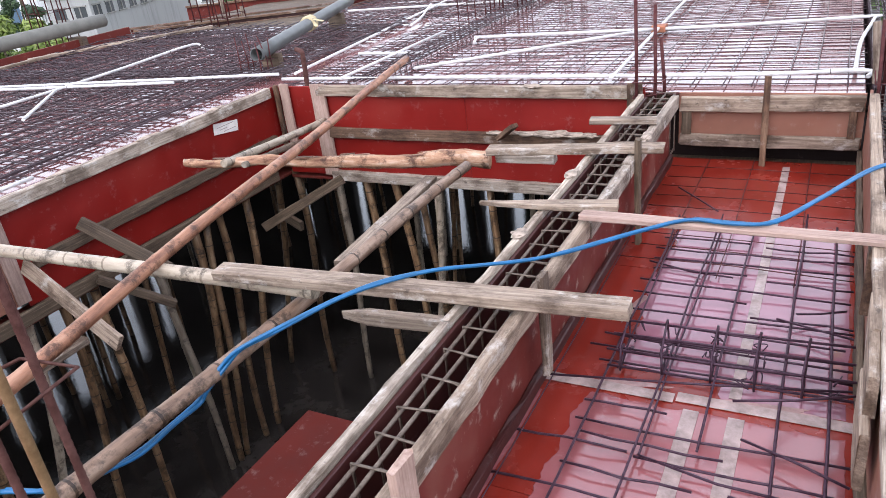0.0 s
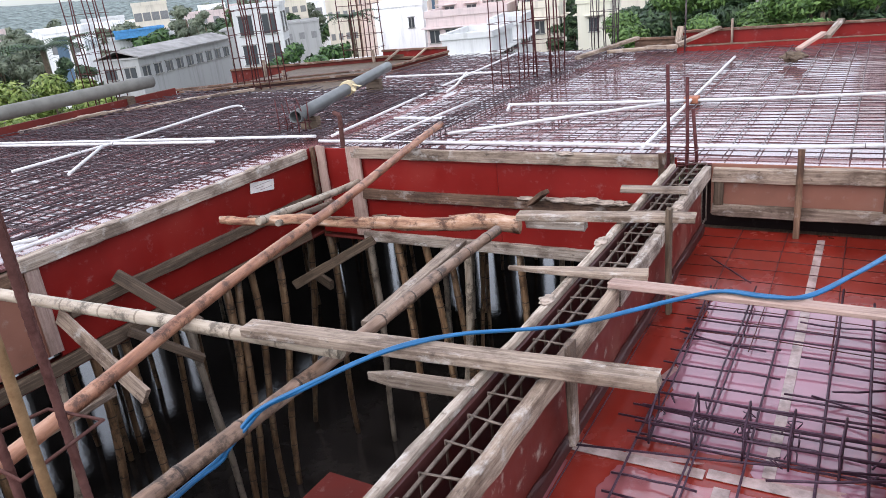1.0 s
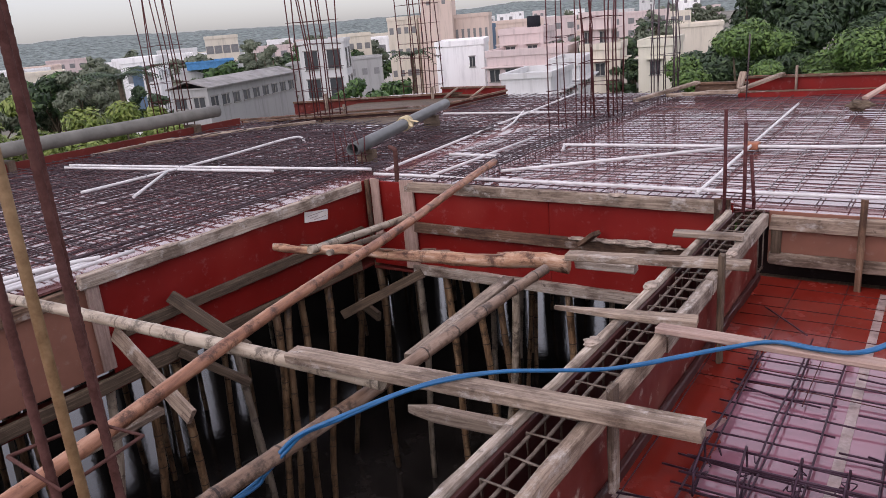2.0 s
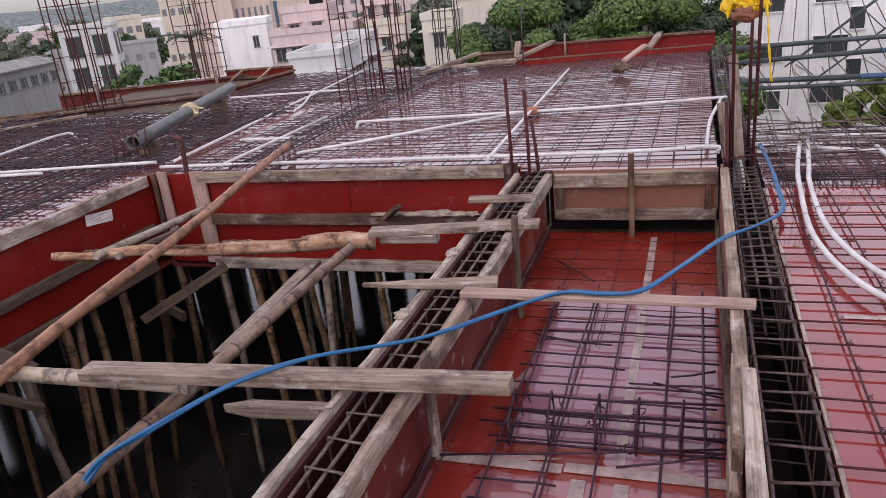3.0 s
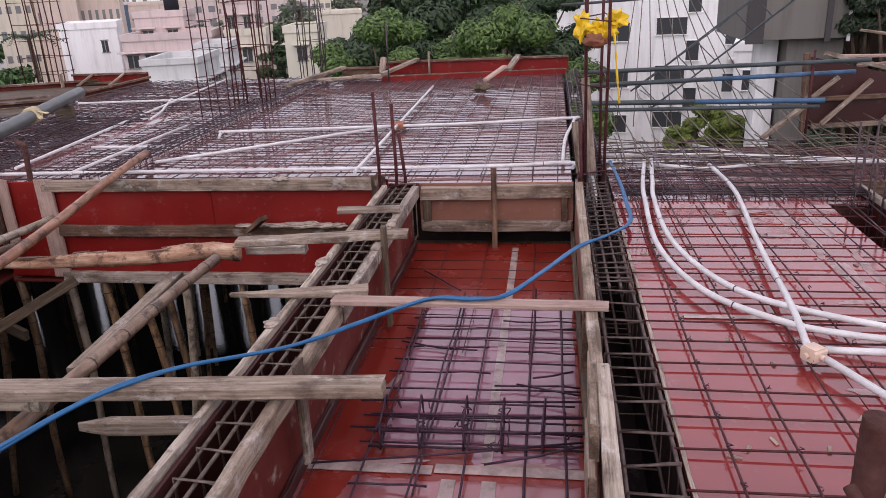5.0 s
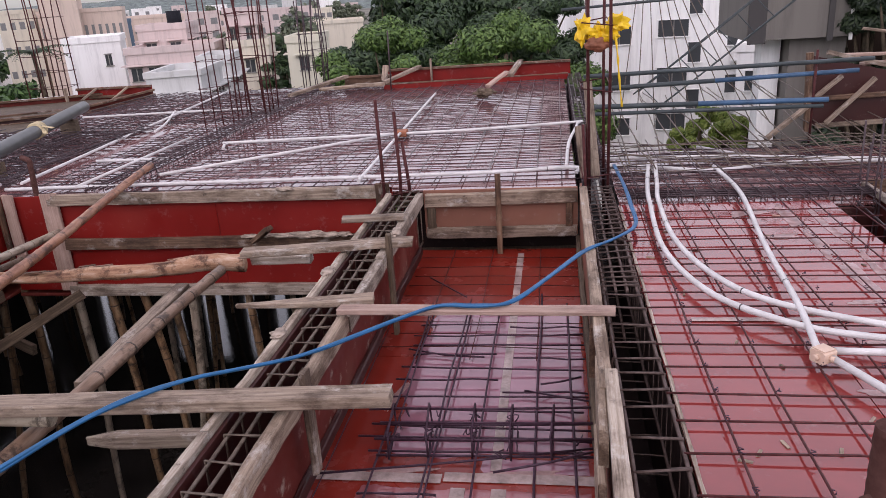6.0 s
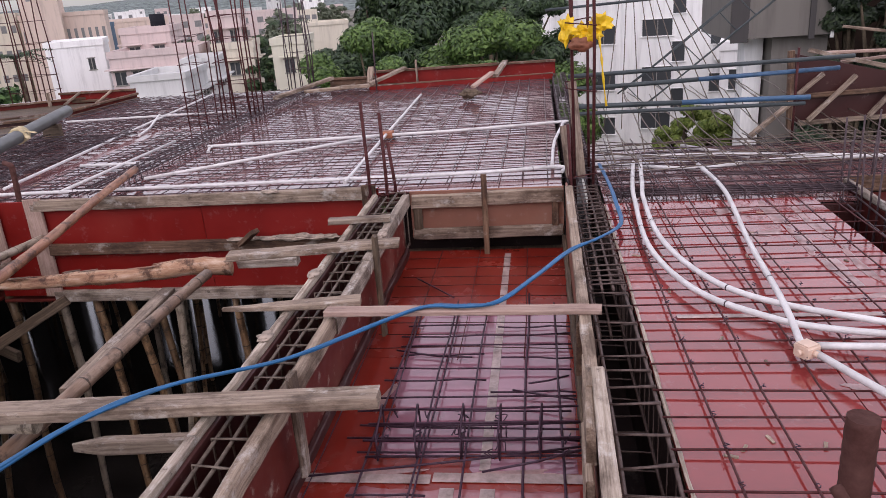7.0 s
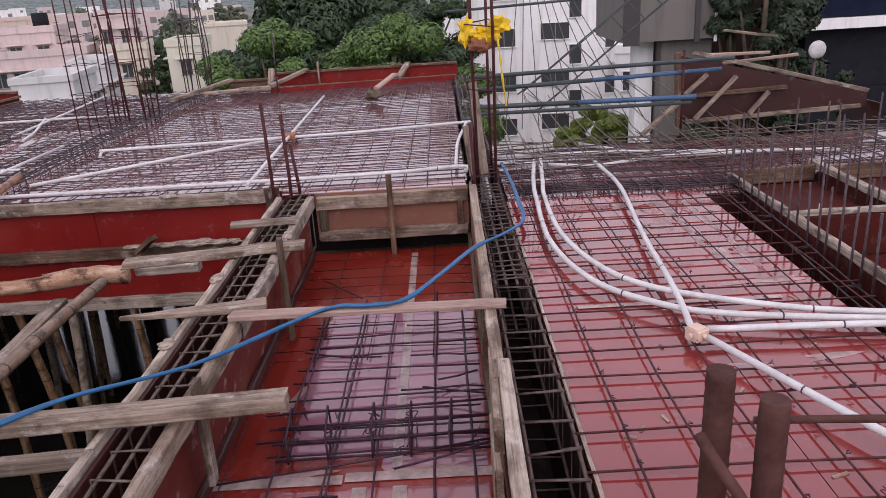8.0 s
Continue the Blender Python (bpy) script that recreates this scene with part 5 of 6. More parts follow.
for off in (0.0, 0.22):
    part("bar", bar_mesh((lb - la).length, 0.010, orng, 0.01), rail_dark, lad, m=along(la + Vector((off, 0, -off)), lb + Vector((off, 0, -off))))
    part("bar", bar_mesh((lb - la).length, 0.008, orng, 0.01), rail_dark, lad, m=along(la + Vector((off + 0.08, 0.2, -off)), lb + Vector((off + 0.08, 0.2, -off))))
for i in range(10):
    p = la + (lb - la) * (0.05 + 0.1 * i)
    part("rung", bar_mesh(0.31, 0.006, orng, 0.004), rail_dark, lad, m=along(p, p + Vector((0.22, 0, -0.22))))
guy = thing("guy_wires", "thin guy wires and rods meeting high over the opening", "wire")
for i in range(9):
    part("wire", bar_mesh(1.0, 0.005, orng, 0.0), steel_grey, guy, m=along((0.95 + 0.2 * i, 8.2 + 0.1 * (i % 3), -0.05), (1.22 + 0.02 * i, 8.6, 1.9)) @ Matrix.Diagonal((((Vector((1.22 + 0.02 * i, 8.6, 1.9)) - Vector((0.95 + 0.2 * i, 8.2, -0.05))).length), 1, 1, 1)))

# ---- red forms at the right ----
wf = thing("wall_form", "dark red wall form with brown battens and struts", "formwork")
part("panel", rings_to_mesh([[Vector((2.74, y, 0.0)), Vector((4.74, y, 0.05)), Vector((4.74, y, 0.20)), Vector((2.74, y, 0.69))] for y in (7.92, 7.94)]), ply_dark, wf)
board("batten", (2.84, 7.89, 0.005), (4.66, 7.89, 0.07), 0.05, 0.045, timber, wf)
board("batten", (2.76, 7.89, 0.27), (3.87, 7.89, 0.31), 0.05, 0.045, timber_brown, wf)
board("post", (2.76, 7.885, -0.05), (2.72, 7.885, 0.72), 0.06, 0.05, timber_brown, wf)
for a, b in (((2.80, 7.84, 0.30), (3.02, 7.84, 0.49)), ((2.91, 7.83, 0.04), (3.32, 7.83, 0.46)), ((3.48, 7.84, 0.06), (3.67, 7.84, 0.28)), ((2.74, 7.84, 0.22), (2.30, 7.6, -0.05))):
    board("strut", a, b, 0.05, 0.04, timber, None, "weathered timber strut on the red wall form", "strut", "struts on the red form")
board("plank", (2.90, 7.95, 0.71), (4.76, 7.95, 0.215), 0.05, 0.045, timber, None, "pale plank along the red wall form's top", "plank")
board("plank", (3.05, 8.1, 0.66), (3.75, 8.1, 0.65), 0.05, 0.03, timber_pink, None, "pale batten behind the red wall form", "plank")
board("plank", (3.3, 8.2, 0.55), (4.1, 8.2, 0.60), 0.05, 0.03, timber_pink, None, "pale batten slanting behind the red wall form", "plank")
block("panel", (4.76, 7.7, -0.1), (4.78, 8.9, 0.12), ply_dark, wf)
board("plank", (3.4, 8.5, 0.87), (4.0, 8.5, 0.77), 0.03, 0.03, timber, None, "thin grey batten beyond the red wall form", "plank")
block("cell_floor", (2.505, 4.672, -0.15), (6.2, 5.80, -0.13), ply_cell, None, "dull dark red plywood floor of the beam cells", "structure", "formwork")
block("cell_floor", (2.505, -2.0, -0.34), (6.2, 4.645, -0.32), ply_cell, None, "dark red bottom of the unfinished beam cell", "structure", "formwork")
block("cell_floor", (2.16, -2.0, -0.72), (2.485, 5.38, -0.70), ply_dark, None, "bottom of the open trench, its shade put into the colour", "structure", "formwork")
cell = thing("cell_form", "red beam-cell form with pale broken edges beside the trench", "formwork")
for a, b, w, h in (((2.497, 2.3, -0.012), (2.497, 3.62, -0.016), 0.045, 0.05), ((2.495, 3.64, -0.012), (2.50, 4.63, -0.012), 0.042, 0.05), ((2.50, 4.70, -0.012), (2.495, 5.70, -0.012), 0.036, 0.05),
                   ((2.48, 4.665, -0.012), (6.1, 4.665, -0.012), 0.03, 0.04), ((3.245, 4.69, -0.005), (3.245, 5.95, -0.005), 0.055, 0.055)):
    board("batten", a, b, w, h, timber_pale, cell, rough=0.008)
for x0, x1 in ((2.53, 3.21), (3.28, 6.0)):
    board("batten", (x0, 5.815, -0.065), (x1, 5.82, -0.06), 0.03, 0.125, timber_brown, cell, rough=0.006)
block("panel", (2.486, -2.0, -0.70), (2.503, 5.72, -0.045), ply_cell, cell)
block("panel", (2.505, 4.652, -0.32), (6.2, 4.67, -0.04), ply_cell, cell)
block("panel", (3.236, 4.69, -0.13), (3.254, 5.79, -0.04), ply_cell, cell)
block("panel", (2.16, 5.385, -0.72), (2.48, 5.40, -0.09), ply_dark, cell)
board("batten", (2.93, 3.75, -0.30), (3.6, 3.79, -0.30), 0.06, 0.04, timber_pale, cell, rough=0.006)
tube("short_pipe", [(2.88, 5.02, -0.13), (2.88, 5.02, -0.07)], 0.012, pvc_white, None, "short white pipe stub standing on the red cell floor", "pipe")

# crusts of spilt cement and chips on the battens
crng = random.Random(31)
for x, y, z, sx, sy, sz in ((-2.02, 5.80, -0.352, 0.10, 0.03, 0.016), (-1.84, 5.79, -0.348, 0.12, 0.035, 0.026), (-1.60, 5.79, -0.35, 0.10, 0.03, 0.020), (-2.3, 5.80, -0.354, 0.08, 0.03, 0.012), (-1.75, 5.80, -0.345, 0.09, 0.03, 0.025), (-1.48, 5.79, -0.348, 0.06, 0.03, 0.018), (-1.30, 5.80, -0.345, 0.05, 0.025, 0.03), (-2.15, 5.80, -0.35, 0.05, 0.025, 0.014), (-1.95, 5.795, 0.055, 0.07, 0.03, 0.012), (-1.02, 3.9, 0.055, 0.03, 0.06, 0.012), (-1.02, 3.1, 0.055, 0.03, 0.05, 0.010), (-0.76, 4.6, 0.055, 0.03, 0.07, 0.012), (-4.65, 4.2, 0.05, 0.03, 0.10, 0.012), (-4.65, 3.4, 0.05, 0.03, 0.12, 0.010), (-4.65, 5.0, 0.05, 0.03, 0.08, 0.012)):
    tagged(lump("cement_crust", (0, 0, 0), (sx, sy, sz), crust_mat, None, crng.uniform(0, 20), 0.5), "small crust of dried cement on a batten", "cement crust", "cement crusts").location = (x, y, z)
for i in range(26):
    x, y = crng.uniform(0.8, 1.98), crng.uniform(1.6, 5.2)
    a, l = crng.uniform(0, 3.14), crng.uniform(0.02, 0.06)
    board("wood_chip", (x, y, -0.0175), (x + math.cos(a) * l, y + math.sin(a) * l, -0.0165), 0.012, 0.006, crng.choice((timber, timber_pink)), None, "small wood chip lying on the pinkish deck", "wood chip", "wood chips", rough=0.002)

# litter floating on the flooded floor
for i in range(34):
    x, y = crng.uniform(-3.4, -1.2), crng.uniform(2.6, 4.6)
    a, l = crng.uniform(0, 3.14), crng.uniform(0.05, 0.28)
    board("floating_scrap", (x, y, LOW + 0.012), (x + math.cos(a) * l, y + math.sin(a) * l, LOW + 0.012), crng.uniform(0.02, 0.06), 0.02, crng.choice((timber, timber_dark, timber_brown)), None, "scrap of wood floating on the flooded floor", "wood scrap", "floating scraps")
board("plank", (-2.05, 2.02, -1.965), (-1.72, 2.12, -1.965), 0.07, 0.05, timber, None, "short pale offcut lying on the loose red sheet", "plank")

board("raw_edge", (0.724, 1.0, -0.012), (0.724, 5.3, -0.012), 0.013, 0.008, timber_pale, None, "pale raw edge strip along the pinkish deck", "edge strip", rough=0.006)
board("plank", (0.50, 6.05, 0.02), (0.46, 6.1, 0.42), 0.05, 0.03, timber, None, "pale broken batten stuck upright by the column bars", "plank", rough=0.006)
mat_of_bars("rebar_field", "third layer of grey bars on the cross strip", 0.75, 5.8, 5.98, 7.25, 0.065, 0.19, 0.15, 0.0045, steel_grey, False, 0.03, 0.05)

# ---- the town beyond ----
leaf_mats = []
# the fifth foliage set is paler and greyer, with distance haze in its colour
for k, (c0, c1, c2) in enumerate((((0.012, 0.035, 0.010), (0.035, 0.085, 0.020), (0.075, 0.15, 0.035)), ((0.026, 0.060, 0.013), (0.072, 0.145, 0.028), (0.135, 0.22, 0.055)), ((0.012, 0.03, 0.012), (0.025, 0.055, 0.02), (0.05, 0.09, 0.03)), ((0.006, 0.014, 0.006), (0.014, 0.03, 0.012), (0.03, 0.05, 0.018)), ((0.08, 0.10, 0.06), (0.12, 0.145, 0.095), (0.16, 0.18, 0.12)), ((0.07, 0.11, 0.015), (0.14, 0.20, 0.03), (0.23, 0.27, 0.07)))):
    lm, ln, ll, lb_ = material("foliage", 0.55)
    gi = ln.new("ShaderNodeNewGeometry")
    ll.new(ramp(ln, ll, gi.outputs["Random Per Island"], [(0.0, c0), (0.5, c1), (1.0, c2)]), lb_.inputs["Base Color"])
    leaf_mats.append(lm)
bark_mat = plain("bark", (0.10, 0.075, 0.05), 0.9, 0.3, 3, bump=0.6)


def tree(x, y, base, height, spread, mat, leaves, label, leaf=0.16, name="tree", seed=0, low=0.45):
    """A tapered trunk, limbs and a crown of folded leaf sprays in uneven clumps."""
    rng = random.Random(seed + int(x * 7 + y * 13))
    t = thing(name, label, "tree", at=(x, y, base))
    fork = height * low
    part("trunk", rings_to_mesh(tube_rings(smooth_path([(0, 0, 0), (spread * 0.03, 0, fork * 0.5), (0, spread * 0.03, fork), (0, 0, height * 0.8)], 4), lambda f: 0.03 * height * (1 - 0.75 * f), 8), True), bark_mat, t)
    clumps = []
    for k in range(int(16 + spread * 3)):
        a, r, h = rng.uniform(0, 6.283), spread * math.sqrt(rng.random()), rng.uniform(0, 1)
        top = math.sqrt(max(0.05, 1 - (r / spread) ** 2))
        c = Vector((math.cos(a) * r, math.sin(a) * r, fork + (height - fork) * (0.15 + 0.8 * top * (0.4 + 0.6 * h))))
        clumps.append((c, rng.uniform(0.16, 0.30) * spread))
        if k < 9:
            part("limb", rings_to_mesh(tube_rings(smooth_path([(0, 0, fork * rng.uniform(0.7, 1.1)), (c.x * 0.5, c.y * 0.5, (c.z + fork) / 2 + 0.2), tuple(c)], 3), lambda f: 0.012 * height * (1 - 0.8 * f), 6), True), bark_mat, t)
    verts, faces = [], []
    for i in range(leaves):
        c, r = clumps[rng.randrange(len(clumps))]
        d = Vector((rng.gauss(0, 1), rng.gauss(0, 1), rng.gauss(0, 1))).normalized()
        p = c + Vector((d.x, d.y, d.z * 0.7)) * r * rng.uniform(0.55, 1.05)
        n = (d + Vector((rng.uniform(-0.6, 0.6), rng.uniform(-0.6, 0.6), rng.uniform(0.0, 0.8)))).normalized()
        u = n.orthogonal().normalized()
        u.rotate(Matrix.Rotation(rng.uniform(0, 6.28), 3, n))
        v = n.cross(u)
        s = leaf * rng.uniform(0.6, 1.5)
        b = len(verts)
        verts += [p - u * s, p + v * s * 0.45 - n * s * 0.15, p + u * s, p - v * s * 0.45 - n * s * 0.15]
        faces += [(b, b + 1, b + 2), (b, b + 2, b + 3)]
    part("crown", mesh_from(verts, faces), mat, t)
    return t


def palm(x, y, base, height, label):
    rng = random.Random(int(x * 3 + y))
    t = thing("palm_tree", label, "tree", at=(x, y, base))
    part("trunk", rings_to_mesh(tube_rings(smooth_path([(0, 0, 0), (0.3, 0, height * 0.5), (0.1, 0, height)], 5), lambda f: 0.22 - 0.08 * f, 8), True), bark_mat, t)
    verts, faces = [], []
    for k in range(16):
        a, droop = k * 0.393 + rng.uniform(-0.2, 0.2), rng.uniform(0.4, 1.3)
        for s in range(14):
            f = s / 14
            r = 2.6 * f
            p = Vector((0.1 + math.cos(a) * r, math.sin(a) * r, height + 0.9 * f - droop * 1.6 * f * f))
            for side in (-1, 1):
                q = p + Vector((-math.sin(a) * side, math.cos(a) * side, -0.5)) * 0.55 * (1 - 0.6 * f)
                b = len(verts)
                verts += [p, p + Vector((math.cos(a), math.sin(a), 0)) * 0.14, q]
                faces.append((b, b + 1, b + 2))
    part("crown", mesh_from(verts, faces), leaf_mats[2], t)
    return t


# lighter panes for houses far off, haze mixed into the glass colour
hazed_glass = plain("hazed_window_glass", (0.20, 0.20, 0.20), 0.3)
glass_mat = material("dark_window_glass", 0.12)[0]
glass_mat.node_tree.nodes["Principled BSDF"].inputs["Base Color"].default_value = (0.06, 0.065, 0.07, 1)
frame_mat = plain("window_frame", (0.25, 0.24, 0.22), 0.6)


def paint(name, colour):
    """Painted render streaked by rain."""
    m, n, l, b = material(name, 0.85)
    vec = coords(n, l, (1.2, 1.2, 0.12))
    f = noise_tex(n, l, vec, 1.4, 7, 0.7)
    l.new(ramp(n, l, f, [(0.30, tuple(v * 0.72 for v in colour)), (0.50, colour), (0.8, tuple(min(0.9, v * 1.06) for v in colour))]), b.inputs["Base Color"])
    return m


WHITE, PINK, CREAM, GREY, PEACH, YELLOW = paint("white_render", (0.86, 0.85, 0.84)), paint("pink_render", (0.61, 0.50, 0.48)), paint("cream_render", (0.66, 0.60, 0.50)), paint("grey_render", (0.34, 0.34, 0.33)), paint("peach_render", (0.63, 0.50, 0.43)), paint("yellow_render", (0.64, 0.61, 0.50))
SLATE = paint("slate_blue_render", (0.12, 0.19, 0.27))
DINGY = paint("stained_white_render", (0.58, 0.58, 0.57))
tank_mat = plain("black_tank", (0.018, 0.019, 0.024), 0.7)
blue_sheet = plain("blue_roof_sheet", (0.06, 0.25, 0.50), 0.5)
shade_mat = plain("dark_backdrop_sheet", (0.022, 0.014, 0.011), 0.9)
navy_mat = plain("navy_sheet", (0.010, 0.015, 0.034), 0.8)
for m_ in (tank_mat, navy_mat, shade_mat):
    m_.node_tree.nodes["Principled BSDF"].inputs["Specular IOR Level"].default_value = 0.1


def house(az, dist, wide, deep, top, mat, label, turn=0.0, cols=4, rows=2, storey=3.0, first=1.0, win=(1.1, 1.2), roof=None, tank=False, base=-14.0, parapet=0.5, sill=True, skip=(), wins=()):
    """A block of flats: walls, parapet, and recessed windows on the front and one side, seen from the deck."""
    a = radians(az)
    h = thing("house", label, "building", at=(0.3 + math.sin(a) * dist, 0.1 + math.cos(a) * dist, base))
    h.rotation_euler = (0, 0, -a + radians(turn))
    height = top - base
    w, d = wide / 2, deep
    block("wall", (-w, 0, 0), (w, d, height - parapet), mat, h)
    for lo, hi in (((-w - 0.08, -0.08, height - parapet), (w + 0.08, 0.15, height)), ((-w - 0.08, d - 0.15, height - parapet), (w + 0.08, d + 0.08, height)), ((-w - 0.08, 0.15, height - parapet), (-w + 0.15, d - 0.15, height)), ((w - 0.15, 0.15, height - parapet), (w + 0.08, d - 0.15, height))):
        block("parapet", lo, hi, mat, h)
    if roof:
        block("roof", (-w + 0.16, 0.16, height - parapet), (w - 0.16, d - 0.16, height - parapet + 0.05), roof, h)
    pane = rings_to_mesh(box_rings(win[0], 0.03, win[1], rng_next(), 0, 0.004, n=1))
    bars = [rings_to_mesh(box_rings(win[0] + 0.16, 0.10, 0.08, rng_next(), 0, 0.01, n=1)), rings_to_mesh(box_rings(0.07, 0.09, win[1], rng_next(), 0, 0.01, n=1))]
    shade = rings_to_mesh(box_rings(win[0] + 0.5, 0.45, 0.08, rng_next(), 0, 0.01, n=1))
    for side in (0, 1, 2) if dist < 100 else (0,):
        span, n = (wide, cols) if side == 0 else (deep, max(1, round(cols * deep / wide)))
        m = pose(-w, 0, 0) if side == 0 else (pose(w, 0, 0, 0, 0, 90) if side == 1 else pose(-w, d, 0, 0, 0, -90))
        for i in range(n):
            for j in range(rows):
                z = height - parapet - first - win[1] / 2 - j * storey
                x = span * (i + 0.5) / n - win[0] / 2
                if (i, j) in skip:
                    continue
                p = part("window", pane, glass_mat if dist < 75 else hazed_glass, h, m=m @ pose(x, -0.005, z))
                if dist > 75:
                    continue
                part("frame", bars[0], frame_mat, p, m=pose(-0.08, -0.03, win[1] / 2 + 0.04))
                part("frame", bars[0], frame_mat, p, m=pose(-0.08, -0.03, -win[1] / 2 - 0.04))
                part("frame", bars[1], frame_mat, p, m=pose(win[0] / 2 - 0.035, -0.02, 0))
                if sill:
                    part("sunshade", shade, mat, p, m=pose(-0.25, -0.22, win[1] / 2 + 0.2))
    for x, down, ww, wh in wins:
        for j in range(rows):
            me = rings_to_mesh(box_rings(ww, 0.03, wh, rng_next(), 0, 0.004, n=1))
            p = part("window", me, glass_mat, h, m=pose(x - ww / 2, -0.005, height - parapet - down - j * storey))
            part("frame", rings_to_mesh(box_rings(ww + 0.16, 0.08, 0.06, rng_next(), 0, 0.01, n=1)), mat, p, m=pose(-0.08, -0.03, wh / 2 + 0.03))
            part("frame", rings_to_mesh(box_rings(ww + 0.16, 0.16, 0.06, rng_next(), 0, 0.01, n=1)), mat, p, m=pose(-0.08, -0.05, -wh / 2 - 0.03))
            if ww > 1:
                part("mullion", rings_to_mesh(box_rings(0.05, 0.06, wh, rng_next(), 0, 0.004, n=1)), frame_mat, p, m=pose(ww / 2, -0.02, 0))
    if tank:
        t = tube("tank", [(w * 0.3, d * 0.5, height - parapet), (w * 0.3, d * 0.5, height + 0.9)], 0.6, tank_mat, h, sides=14)
    return h


# white flats beyond the opening
house(7.4, 50, 11.6, 12, 9.2, WHITE, "tall white flats with small dark windows and rain streaks", turn=0, cols=0, rows=6, storey=2.9, wins=((-2.4, 2.0, 1.5, 1.1), (0.9, 1.7, 1.8, 1.0), (2.2, 3.2, 0.75, 1.2), (4.5, 2.3, 0.8, 1.1)))
house(0.0, 47, 1.7, 6, 9, WHITE, "projecting white stair bay of the flats with dark balconies", turn=0, cols=1, rows=6, first=1.8, win=(1.1, 0.9))
house(14.4, 46, 2.6, 8, -2.4, WHITE, "lower white annexe of the flats", turn=0, cols=0, rows=3, wins=((-0.4, 1.6, 0.8, 1.1),))
tower_mat = paint("streaked_tower_concrete", (0.17, 0.155, 0.14))
tower_dark = paint("dark_tower_concrete", (0.06, 0.055, 0.055))
tw = thing("water_tower", "grey concrete tower with an overhanging tank", "tower", at=(8.05, 24.0, -14))
block("shaft", (-0.87, 0, 0), (0.70, 3, 13.45), tower_mat, tw)
block("tank", (-2.2, -0.4, 13.5), (0.70, 3.6, 18.5), tower_mat, tw)
block("pier", (-1.5, 0.6, 0), (-0.95, 1.4, 13.45), WHITE, tw, "pale rendered pier")
# a pilaster, with strips colouring the tank's dark side and bright edge
for x, w in ((-2.18, 0.5), (-0.0, 0.16), (0.6, 0.09)):
    block("pilaster", (x, -0.46, 13.4), (x + w, -0.405, 18.5), tower_dark if w > 0.1 else WHITE, tw)
# dark yard at the right
nv = thing("dark_shed", "dark navy shed with a white eaves band", "shed", at=(15.2, 27, -14))
block("wall", (-2.0, 0, 0), (6, 6, 11.2), tank_mat, nv)
# wall added only as a dark background for the trees
block("wall", (-5.6, 1.0, 0), (-2.1, 6, 14.8), shade_mat, nv, "added dark brown backdrop behind the trees")
block("roof", (-2.2, -0.3, 13.70), (6.2, 6, 16.8), navy_mat, nv)
block("eave_board", (-2.6, -0.5, 13.30), (6.2, 6, 13.66), WHITE, nv)
block("wall", (-2.0, 0.2, 11.2), (6, 6, 13.28), tank_mat, nv)
dish = thing("dish", "white round dish on a post in the dark yard", "dish", at=(10.6, 21.0, -0.75))
dm = rings_to_mesh([[Vector((math.cos(a) * r, z, math.sin(a) * r)) for a in [2 * math.pi * k / 18 for k in range(18)]] for r, z in ((0.02, 0.09), (0.14, 0.07), (0.24, 0.0), (0.245, -0.01), (0.02, 0.07))], True)
part("bowl", dm, pvc_white, dish)
tube("post", [(0, 0.09, -0.2), (0, 0.1, -6.0), (0, 0.1, -13.25)], 0.05, steel, dish)

# trees behind the far edge
for az, dist, top, spread, mi, n, leaf in ((-3.6, 27, 1.1, 3.2, 1, 42000, 0.085), (-7.5, 26, 0.6, 3.4, 1, 42000, 0.085), (-12.2, 26, 0.7, 3.0, 1, 38000, 0.085), (-12.5, 37, 2.3, 2.8, 2, 20000, 0.13), (-5.0, 38, 3.4, 3.6, 2, 24000, 0.13), (-16.0, 27, 0.2, 2.4, 1, 26000, 0.085), (-18.2, 25, -0.9, 1.7, 1, 16000, 0.085), (-9.8, 24, 0.2, 2.6, 1, 28000, 0.08), (-5.2, 24, 0.0, 2.4, 1, 24000, 0.08), (-8.0, 34, 2.7, 4.5, 2, 26000, 0.13), (-2.5, 33, 2.5, 3.2, 2, 22000, 0.12),
                                          (20.9, 26, 3.2, 1.7, 3, 18000, 0.10), (22.8, 25, 2.6, 1.7, 3, 18000, 0.10), (24.0, 24.5, 0.9, 1.2, 3, 10000, 0.10), (21.4, 23.5, 0.6, 1.5, 3, 12000, 0.10), (22.6, 23, -1.0, 1.5, 3, 10000, 0.10), (28.0, 24, -0.75, 0.9, 3, 2500, 0.09)):
    a = radians(az)
    h = 9.5
    tree(0.3 + math.sin(a) * dist, 0.1 + math.cos(a) * dist, top - h, h, spread, leaf_mats[mi], n, "broad leafy green tree beyond the slab's edge", leaf, low=0.30)
for az, top, spread in ((10.3, -3.3, 1.1), (11.9, -2.9, 1.3), (13.4, -3.2, 1.1)):
    a = radians(az)
    tree(0.3 + math.sin(a) * 30, 0.1 + math.cos(a) * 30, -14, top + 14.2, spread, leaf_mats[5], 11000, "bright green tree below the white flats", 0.10, low=0.72)
